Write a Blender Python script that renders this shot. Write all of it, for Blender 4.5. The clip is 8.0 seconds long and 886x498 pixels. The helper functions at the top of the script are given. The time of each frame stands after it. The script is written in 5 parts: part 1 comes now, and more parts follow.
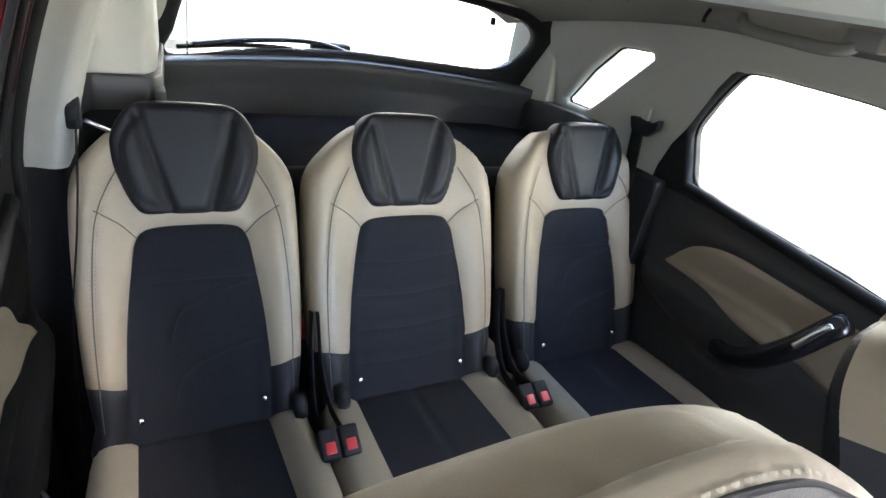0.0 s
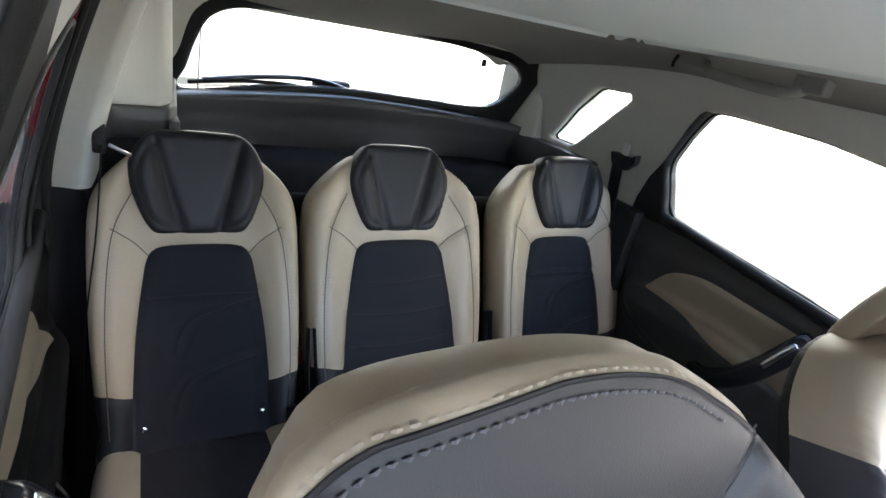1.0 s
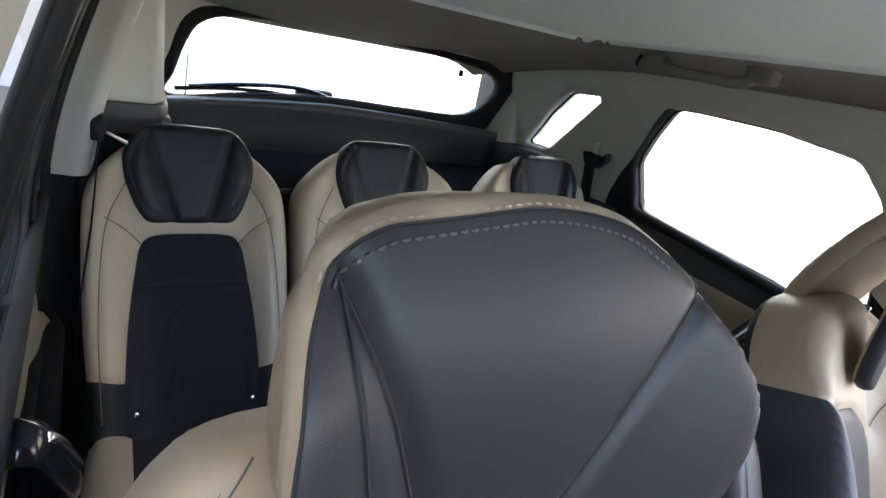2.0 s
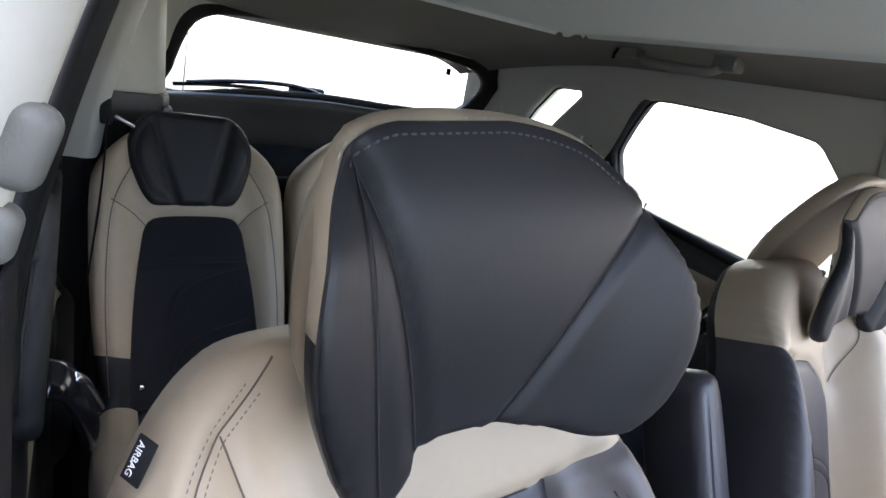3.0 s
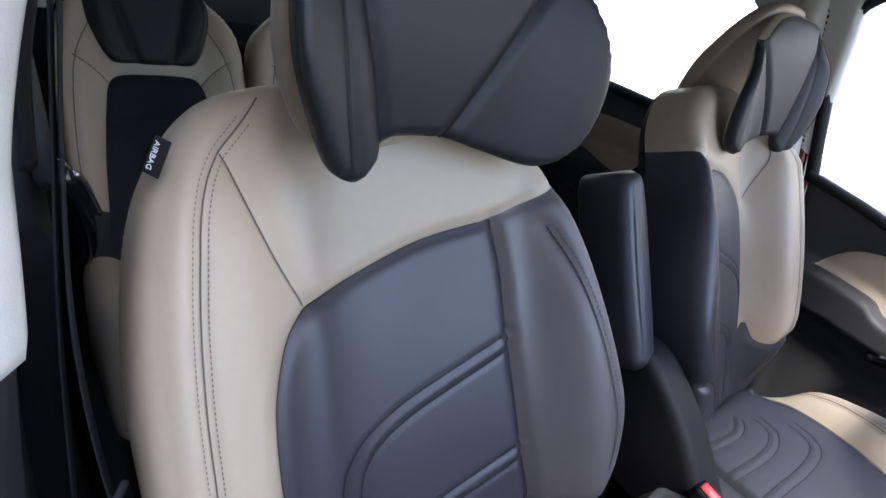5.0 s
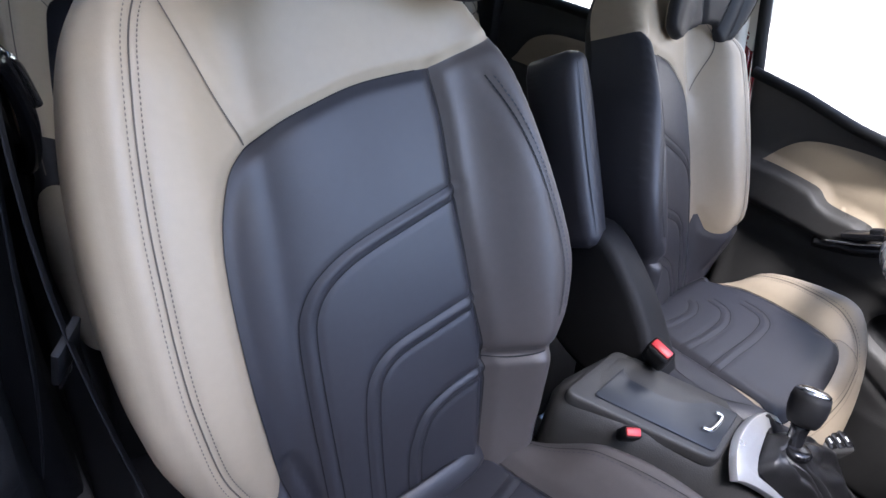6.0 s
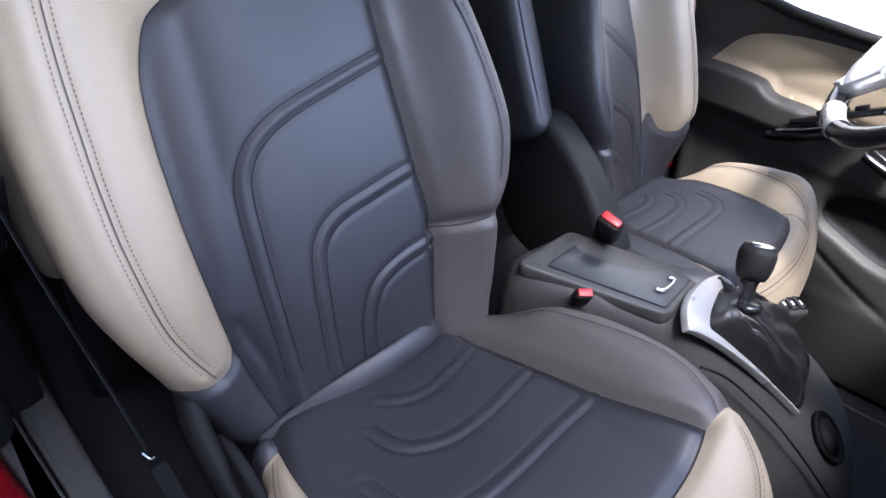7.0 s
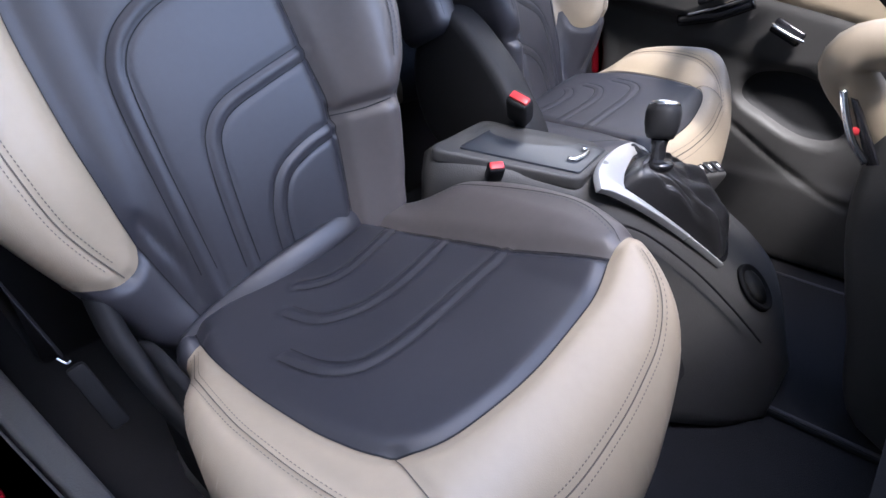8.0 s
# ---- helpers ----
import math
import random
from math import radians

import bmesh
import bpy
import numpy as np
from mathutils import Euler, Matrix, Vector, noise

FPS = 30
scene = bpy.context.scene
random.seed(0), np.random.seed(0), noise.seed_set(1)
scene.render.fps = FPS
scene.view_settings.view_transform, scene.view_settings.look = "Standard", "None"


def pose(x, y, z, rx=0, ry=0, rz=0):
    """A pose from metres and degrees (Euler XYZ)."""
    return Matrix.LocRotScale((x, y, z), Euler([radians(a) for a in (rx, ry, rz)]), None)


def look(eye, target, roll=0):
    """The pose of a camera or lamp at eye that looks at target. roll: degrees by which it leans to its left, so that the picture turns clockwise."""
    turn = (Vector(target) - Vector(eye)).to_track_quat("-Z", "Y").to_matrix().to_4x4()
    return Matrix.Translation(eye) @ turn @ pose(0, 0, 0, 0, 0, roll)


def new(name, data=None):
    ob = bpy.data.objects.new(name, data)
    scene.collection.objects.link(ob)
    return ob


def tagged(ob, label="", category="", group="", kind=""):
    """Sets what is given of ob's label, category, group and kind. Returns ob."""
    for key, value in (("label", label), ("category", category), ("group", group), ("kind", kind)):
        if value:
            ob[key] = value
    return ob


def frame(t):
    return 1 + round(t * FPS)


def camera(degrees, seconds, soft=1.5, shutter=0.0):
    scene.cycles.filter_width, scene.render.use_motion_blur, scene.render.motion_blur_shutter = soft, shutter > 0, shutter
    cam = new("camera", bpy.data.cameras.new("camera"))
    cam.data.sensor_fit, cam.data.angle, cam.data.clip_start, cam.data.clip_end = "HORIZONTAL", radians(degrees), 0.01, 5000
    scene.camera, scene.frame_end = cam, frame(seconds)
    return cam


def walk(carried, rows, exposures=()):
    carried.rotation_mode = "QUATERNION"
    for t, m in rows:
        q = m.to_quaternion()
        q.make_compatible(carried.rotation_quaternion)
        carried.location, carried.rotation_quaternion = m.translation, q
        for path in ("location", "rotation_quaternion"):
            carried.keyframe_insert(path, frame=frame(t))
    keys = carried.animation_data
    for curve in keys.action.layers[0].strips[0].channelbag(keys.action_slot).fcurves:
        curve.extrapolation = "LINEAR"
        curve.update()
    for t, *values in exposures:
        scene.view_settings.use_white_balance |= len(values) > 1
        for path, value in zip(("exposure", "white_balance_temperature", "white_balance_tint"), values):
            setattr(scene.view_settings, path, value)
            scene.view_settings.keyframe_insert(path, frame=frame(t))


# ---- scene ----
cam = camera(77.0, 8.0)
# seconds, eye x y z, yaw to the left, pitch up, roll
ROWS = [
    (0.0, -0.5364, 0.3362, 1.2827, -31.82, -25.86, 10.68),
    (0.5, -0.5526, 0.3028, 1.2861, -31.79, -24.07, 10.76),
    (1.0, -0.5703, 0.2581, 1.2900, -31.74, -22.10, 11.27),
    (1.5, -0.5908, 0.2216, 1.2626, -32.60, -20.38, 11.15),
    (3.0, -0.6446, 0.1087, 1.1963, -34.38, -18.07, 10.63),
    (3.5, -0.6692, 0.0740, 1.1735, -34.66, -18.30, 10.78),
    (4.0, -0.6798, 0.0411, 1.1362, -35.71, -19.90, 10.60),
    (5.5, -0.7084, -0.0761, 1.0395, -41.65, -27.07, 9.90),
    (6.0, -0.7063, -0.1272, 0.9686, -42.70, -27.40, 8.45),
    (6.5, -0.7059, -0.1750, 0.9097, -43.60, -28.09, 6.99),
    (7.0, -0.7017, -0.2279, 0.8474, -44.37, -28.77, 4.48),
    (7.5, -0.6940, -0.2770, 0.7869, -45.73, -29.95, 1.16),
    (8.0, -0.6871, -0.3352, 0.7422, -47.21, -31.06, -1.71),
]


def aim(x, y, z, yaw, pitch, roll):
    a, b = radians(yaw), radians(pitch)
    ahead = Vector((-math.sin(a) * math.cos(b), math.cos(a) * math.cos(b), math.sin(b)))
    return look((x, y, z), Vector((x, y, z)) + ahead, roll)


walk(cam, [(r[0], aim(*r[1:])) for r in ROWS],
     [(0.0, 5.15, 6400, 12), (1.0, 4.7, 6350, 12), (2.0, 4.27, 6300, 13), (3.0, 3.9, 6190, 14), (4.0, 3.63, 6040, 14), (5.5, 3.33, 5840, 14), (8.0, 3.72, 5830, 14)])

# ---- light ----
world = bpy.data.worlds.new("world")
scene.world = world
world.use_nodes = True
wn = world.node_tree.nodes
sky = wn.new("ShaderNodeTexSky")
sky.sky_type, sky.sun_disc = "NISHITA", False
sky.sun_elevation, sky.sun_rotation = radians(56), radians(222)
sky.dust_density, sky.ozone_density = 2.5, 1.0
wn["Background"].inputs["Strength"].default_value = 0.15
world.node_tree.links.new(sky.outputs["Color"], wn["Background"].inputs["Color"])
sun = new("sun", bpy.data.lights.new("sun", "SUN"))
sun.data.energy, sun.data.angle, sun.data.color = 2.0, radians(17), (1.0, 0.94, 0.85)
sun.matrix_world = look((-3.2, -3.5, 7), (0, 0, 0))


# ---- materials ----
def mat(name, color, rough=0.5, metal=0.0, var=0.12, scale=6.0, grain=0.0, grain_scale=400.0, grain_kind="noise", sheen=0.0, spec=0.5, random=0.0):
    """A principled surface whose colour varies at two scales, with a fine grain in relief."""
    m = bpy.data.materials.new(name)
    m.use_nodes = True
    nt = m.node_tree
    b = nt.nodes["Principled BSDF"]
    b.inputs["Roughness"].default_value = rough
    b.inputs["Metallic"].default_value = metal
    b.inputs["Specular IOR Level"].default_value = spec
    b.inputs["Sheen Weight"].default_value = sheen
    co = nt.nodes.new("ShaderNodeTexCoord")
    big = nt.nodes.new("ShaderNodeTexNoise")
    big.inputs["Scale"].default_value, big.inputs["Detail"].default_value = scale, 5
    fine = nt.nodes.new("ShaderNodeTexNoise")
    fine.inputs["Scale"].default_value, fine.inputs["Detail"].default_value = scale * 22, 3
    mixv = nt.nodes.new("ShaderNodeMath")
    mixv.operation = "MULTIPLY_ADD"
    mixv.inputs[1].default_value = 0.4
    ramp = nt.nodes.new("ShaderNodeMapRange")
    ramp.inputs[1].default_value, ramp.inputs[2].default_value = 0.4, 1.0
    ramp.inputs[3].default_value, ramp.inputs[4].default_value = 1 - var, 1 + var
    tint = nt.nodes.new("ShaderNodeMix")
    tint.data_type, tint.blend_type = "RGBA", "MULTIPLY"
    tint.inputs["Factor"].default_value = 1.0
    tint.inputs["A"].default_value = (*color, 1)
    L = nt.links.new
    for n in (big, fine):
        L(co.outputs["Object"], n.inputs["Vector"])
    L(fine.outputs["Fac"], mixv.inputs[0])
    L(big.outputs["Fac"], mixv.inputs[2])
    L(mixv.outputs[0], ramp.inputs[0])
    L(ramp.outputs[0], tint.inputs["B"])
    L(tint.outputs["Result"], b.inputs["Base Color"])
    rr = nt.nodes.new("ShaderNodeMapRange")
    rr.inputs[1].default_value, rr.inputs[2].default_value = 0.3, 0.7
    rr.inputs[3].default_value, rr.inputs[4].default_value = max(0.02, rough * 0.85), min(1, rough * 1.15)
    L(big.outputs["Fac"], rr.inputs[0])
    L(rr.outputs[0], b.inputs["Roughness"])
    if grain:
        g = nt.nodes.new("ShaderNodeTexVoronoi" if grain_kind == "leather" else "ShaderNodeTexNoise")
        g.inputs["Scale"].default_value = grain_scale
        L(co.outputs["Object"], g.inputs["Vector"])
        bump = nt.nodes.new("ShaderNodeBump")
        bump.inputs["Strength"].default_value, bump.inputs["Distance"].default_value = grain, 0.001
        L(g.outputs[0], bump.inputs["Height"])
        L(bump.outputs["Normal"], b.inputs["Normal"])
    return m


BEIGE = mat("beige_leather", (0.305, 0.249, 0.178), 0.5, var=0.07, scale=5, grain=0.07, grain_scale=900, grain_kind="leather")
DARK = mat("slate_leather", (0.0240, 0.0235, 0.0285), 0.47, var=0.14, scale=5, grain=0.08, grain_scale=900, grain_kind="leather")
TAUPE = mat("taupe_leather", (0.069, 0.060, 0.057), 0.48, var=0.12, scale=5, grain=0.08, grain_scale=900, grain_kind="leather")
CLOTH = mat("charcoal_cloth", (0.011, 0.0115, 0.015), 0.75, var=0.15, scale=6, grain=0.5, grain_scale=900, spec=0.15)
THREAD = mat("beige_thread", (0.32, 0.268, 0.205), 0.7)
THREAD_TAUPE = mat("taupe_thread", (0.13, 0.108, 0.088), 0.7)
# strip colours that carry the shade lying in sewn grooves
SEAM_SHADE = mat("brown_seam_shade", (0.085, 0.07, 0.056), 0.8)
SEAM_SHADE_DARK = mat("black_seam_shade", (0.006, 0.006, 0.007), 0.8)
# slate leather made darker: the headrests' weaker light is put into its colour
HEAD = mat("shaded_slate_leather", (0.0125, 0.0125, 0.0145), 0.50, var=0.16, scale=5, spec=0.26, grain=0.08, grain_scale=900, grain_kind="leather")
THREAD_DARK = mat("grey_thread", (0.05, 0.05, 0.06), 0.7)
PLASTIC = mat("black_plastic", (0.012, 0.012, 0.013), 0.6, var=0.15, scale=4, grain=0.3, grain_scale=700, spec=0.2)
SOFT = mat("soft_touch_black", (0.042, 0.041, 0.040), 0.52, var=0.12, scale=3, grain=0.4, grain_scale=500, spec=0.35)
GLOSS = mat("gloss_black", (0.012, 0.012, 0.014), 0.18, var=0.1)
LID = mat("satin_blue_black", (0.020, 0.023, 0.029), 0.33, var=0.1)
# deeper copy of the black trim, its tone lowered to paint in shade
MATT_SHADE = mat("matt_black_shaded_moulding", (0.006, 0.006, 0.0065), 0.7, var=0.15, scale=4, grain=0.3, grain_scale=700, spec=0.1)
GAITER = mat("gaiter_leather", (0.017, 0.0168, 0.018), 0.34, var=0.2, scale=14, grain=0.3, grain_scale=700, grain_kind="leather")
SHEET = mat("matt_black_sheet", (0.017, 0.016, 0.016), 0.95, var=0.2, scale=9, grain=0.6, grain_scale=600, spec=0.0)
# below the pillar trim's tone: partly its own, partly shade in the colour
COVER = mat("darkened_grey_cover", (0.10, 0.102, 0.093), 0.55, var=0.05, scale=6, grain=0.2, grain_scale=700)
# darker copy of the beige leather, with the shade put into its colour
BEIGE_SHADE = mat("shaded_beige", (0.215, 0.185, 0.140), 0.8, var=0.08, scale=6, grain=0.4, grain_scale=900, spec=0.2)
GREY = mat("pale_grey_trim", (0.43, 0.425, 0.375), 0.6, var=0.04, scale=3, grain=0.25, grain_scale=600)
LINER = mat("headliner_cloth", (0.19, 0.185, 0.16), 0.9, var=0.05, scale=4, grain=0.4, grain_scale=900)
BLIND = mat("pale_roof_blind", (0.70, 0.76, 0.73), 0.7, var=0.03, scale=3, grain=0.2, grain_scale=800)
def translucent(m, share, color):
    """Lets daylight soak through a cloth."""
    nt = m.node_tree
    t, mix = nt.nodes.new("ShaderNodeBsdfTranslucent"), nt.nodes.new("ShaderNodeMixShader")
    t.inputs["Color"].default_value = (*color, 1)
    mix.inputs[0].default_value = share
    nt.links.new(nt.nodes["Principled BSDF"].outputs[0], mix.inputs[1])
    nt.links.new(t.outputs[0], mix.inputs[2])
    nt.links.new(mix.outputs[0], nt.nodes["Material Output"].inputs["Surface"])


translucent(BLIND, 0.03, (0.80, 0.86, 0.82))
CARPET = mat("black_carpet", (0.019, 0.019, 0.021), 0.95, var=0.3, scale=12, grain=0.8, grain_scale=500, spec=0.2)
CHROME = mat("brushed_chrome", (0.75, 0.76, 0.78), 0.18, metal=1.0, var=0.05)
SATIN = mat("satin_silver", (0.74, 0.75, 0.77), 0.28, metal=0.7, var=0.05)
STEEL = mat("bare_steel", (0.65, 0.66, 0.68), 0.3, metal=1.0, var=0.1)
RED = mat("red_button", (0.48, 0.03, 0.035), 0.4, var=0.05)
PAINT = mat("red_car_paint", (0.10, 0.002, 0.005), 0.2, var=0.05)
WEB = mat("belt_webbing", (0.010, 0.010, 0.012), 0.7, var=0.1, grain=0.6, grain_scale=900, spec=0.2)
RUBBER = mat("black_rubber", (0.012, 0.012, 0.012), 0.7, var=0.1, spec=0.2)
WHITE = mat("white_print", (0.75, 0.75, 0.75), 0.6, var=0.03)
WALL = mat("pale_facade_paint", (0.66, 0.64, 0.59), 0.8, var=0.04, scale=0.6)
# dark tone of the added wall that holds back western light
BLOCK_GREY = mat("light_block_grey", (0.24, 0.24, 0.23), 0.8, var=0.06, scale=0.6)
PLINTH = mat("grey_concrete", (0.30, 0.30, 0.29), 0.9, var=0.12, scale=1.5, grain=0.5, grain_scale=60)
PAVING = mat("pale_paving", (0.056, 0.052, 0.044), 0.9, var=0.12, scale=0.8, grain=0.5, grain_scale=80)


def glass_material():
    m = bpy.data.materials.new("window_glass")
    m.use_nodes = True
    nt = m.node_tree
    nt.nodes.remove(nt.nodes["Principled BSDF"])
    clear, shine, lean_in, curve_in, mix = (nt.nodes.new("ShaderNode" + k) for k in ("BsdfTransparent", "BsdfGlossy", "LayerWeight", "Math", "MixShader"))
    clear.inputs["Color"].default_value = (0.92, 0.95, 0.93, 1)
    shine.inputs["Roughness"].default_value = 0.02
    curve_in.operation = "POWER"
    curve_in.inputs[1].default_value = 5.0
    for a, b in ((lean_in.outputs["Facing"], curve_in.inputs[0]), (curve_in.outputs[0], mix.inputs[0]), (clear.outputs[0], mix.inputs[1]), (shine.outputs[0], mix.inputs[2]),
                 (mix.outputs[0], nt.nodes["Material Output"].inputs["Surface"])):
        nt.links.new(a, b)
    return m


GLASS = glass_material()


# ---- building tools ----
def thing(name, at=(0, 0, 0), label="", category="", group="", kind=""):
    ob = new(name)
    ob.location = at
    ob.empty_display_size = 0.05
    return tagged(ob, label, category, group, kind)


def mesh_part(name, verts, faces, material, parent=None, label="", smooth=True):
    """Vertices in world metres; the object sits under its parent with no offset of its own."""
    me = bpy.data.meshes.new(name)
    me.from_pydata([tuple(map(float, v)) for v in verts], [], [tuple(map(int, f)) for f in faces])
    me.materials.append(material)
    if smooth:
        me.polygons.foreach_set("use_smooth", [True] * len(me.polygons))
    me.update()
    ob = new(name, me)
    if parent is not None:
        ob.parent = parent
        ob.matrix_parent_inverse = Matrix.Translation(-parent.location)
    return tagged(ob, label)


def bm_part(name, bm, material, parent=None, label="", smooth=True, angle=40):
    bmesh.ops.recalc_face_normals(bm, faces=bm.faces)
    if smooth:
        for e in bm.edges:
            e.smooth = not (len(e.link_faces) == 2 and e.calc_face_angle(0) > radians(angle))
    verts = [v.co.copy() for v in bm.verts]
    bm.verts.index_update()
    me = bpy.data.meshes.new(name)
    for f in bm.faces:
        f.smooth = smooth
    bm.to_mesh(me)
    bm.free()
    me.materials.append(material)
    ob = new(name, me)
    if parent is not None:
        ob.parent = parent
        ob.matrix_parent_inverse = Matrix.Translation(-parent.location)
    return tagged(ob, label)


def curve(pts, n=96, closed=False):
    """A smooth line (Catmull-Rom) through the points, evenly spaced."""
    p = np.array(pts, float)
    k = len(p)
    idx = range(k) if closed else range(k - 1)
    out = []
    for i in idx:
        a, b, c, d = (p[(i + j) % k] if closed else p[min(max(i + j, 0), k - 1)] for j in (-1, 0, 1, 2))
        for s in np.linspace(0, 1, 24, endpoint=False):
            out.append(0.5 * (2 * b + (c - a) * s + (2 * a - 5 * b + 4 * c - d) * s * s + (3 * b - a - 3 * c + d) * s ** 3))
    if closed:
        out.append(out[0])
    else:
        out.append(p[-1])
    out = np.array(out)
    run = np.r_[0, np.cumsum(np.linalg.norm(np.diff(out, axis=0), axis=1))]
    at = np.linspace(0, run[-1], n + 1 if closed else n)
    res = np.stack([np.interp(at, run, out[:, j]) for j in range(out.shape[1])], 1)
    return res[:-1] if closed else res


def rounded(pts, r=0.03, n=6):
    """A closed outline with its corners rounded."""
    p = np.array(pts, float)
    out = []
    for i in range(len(p)):
        a, b, c = p[i - 1], p[i], p[(i + 1) % len(p)]
        rr = min(r, 0.48 * np.linalg.norm(a - b), 0.48 * np.linalg.norm(c - b))
        s, e = b + (a - b) / np.linalg.norm(a - b) * rr, b + (c - b) / np.linalg.norm(c - b) * rr
        for k in np.linspace(0, 1, n):
            out.append((1 - k) ** 2 * s + 2 * k * (1 - k) * b + k * k * e)
    return np.array(out)


def even(pts, n=120):
    """A closed outline with evenly spaced points."""
    p = np.array(list(pts) + [pts[0]], float)
    run = np.r_[0, np.cumsum(np.linalg.norm(np.diff(p, axis=0), axis=1))]
    at = np.linspace(0, run[-1], n + 1)[:-1]
    return np.stack([np.interp(at, run, p[:, k]) for k in (0, 1)], 1)


def inset(line, d):
    """A line moved sideways by d, to the left of its run."""
    p = np.array(line)
    t = np.gradient(p, axis=0)
    t /= np.maximum(np.linalg.norm(t, axis=1, keepdims=True), 1e-9)
    return p + d * np.stack([-t[:, 1], t[:, 0]], 1)


def nearest(p, line, closed=False):
    """The distance of each point from a line of 2D points, and the nearest place on it."""
    a = np.array(line)
    b = np.roll(a, -1, 0) if closed else a[1:]
    a = a if closed else a[:-1]
    d = b - a
    best = np.full(len(p), 1e9)
    place = np.zeros((len(p), 2))
    for i in range(len(a)):
        s = np.clip(((p - a[i]) @ d[i]) / max(d[i] @ d[i], 1e-12), 0, 1)
        q = a[i] + s[:, None] * d[i]
        r = np.linalg.norm(p - q, axis=1)
        m = r < best
        best[m], place[m] = r[m], q[m]
    return best, place


def inside(p, poly):
    q = np.array(poly)
    x, y = p[:, 0], p[:, 1]
    out = np.zeros(len(p), bool)
    for (x0, y0), (x1, y1) in zip(q, np.roll(q, -1, 0)):
        if y0 != y1:
            cross = ((y0 > y) != (y1 > y)) & (x < (x1 - x0) * (y - y0) / (y1 - y0) + x0)
            out ^= cross
    return out


def groove(depth, width):
    return lambda d: -depth * np.exp(-(d / width) ** 2)


def rib(h=0.0023, w=0.0052):
    """A raised double seam: a ridge between two grooves."""
    return lambda d: h * (0.9 * np.exp(-(d / (0.7 * w)) ** 2) - np.exp(-((d - 1.7 * w) / (0.55 * w)) ** 2))


def cut(p, tri, tag, line, cell):
    """Splits triangles along a closed outline; returns points, triangles, their tags and whether each lies within."""
    d, q = nearest(p, line, True)
    sign = np.where(inside(p, line), 1.0, -1.0)
    close = d < 0.22 * cell
    p = p.copy()
    p[close] = q[close]
    phi = np.where(close, 0.0, d * sign)
    s = phi[tri]
    crossed = (s.max(1) > 0) & (s.min(1) < 0)
    keep, keep_tag = tri[~crossed], tag[~crossed]
    pts, made, extra, extra_tag = [], {}, [], []

    def between(i, j):
        key = (min(i, j), max(i, j))
        if key not in made:
            k = phi[i] / (phi[i] - phi[j])
            made[key] = len(p) + len(pts)
            pts.append(p[i] + k * (p[j] - p[i]))
        return made[key]

    for t, g in zip(tri[crossed], tag[crossed]):
        ring = []
        for i, j in zip(t, (t[1], t[2], t[0])):
            ring.append((i, np.sign(phi[i])))
            if phi[i] * phi[j] < 0:
                ring.append((between(i, j), 0))
        for side in (1, -1):
            poly = [v for v, w in ring if w * side >= 0]
            for k in range(1, len(poly) - 1):
                extra.append((poly[0], poly[k], poly[k + 1]))
                extra_tag.append(g)
    if pts:
        p = np.concatenate([p, np.array(pts)])
        phi = np.r_[phi, np.zeros(len(pts))]
    if extra:
        keep, keep_tag = np.concatenate([keep, np.array(extra)]), np.r_[keep_tag, extra_tag]
    f = phi[keep]
    within = np.where(np.abs(f.sum(1)) > 1e-12, f.sum(1) > 0, inside(p[keep].mean(1), line))
    return p, keep, keep_tag, within


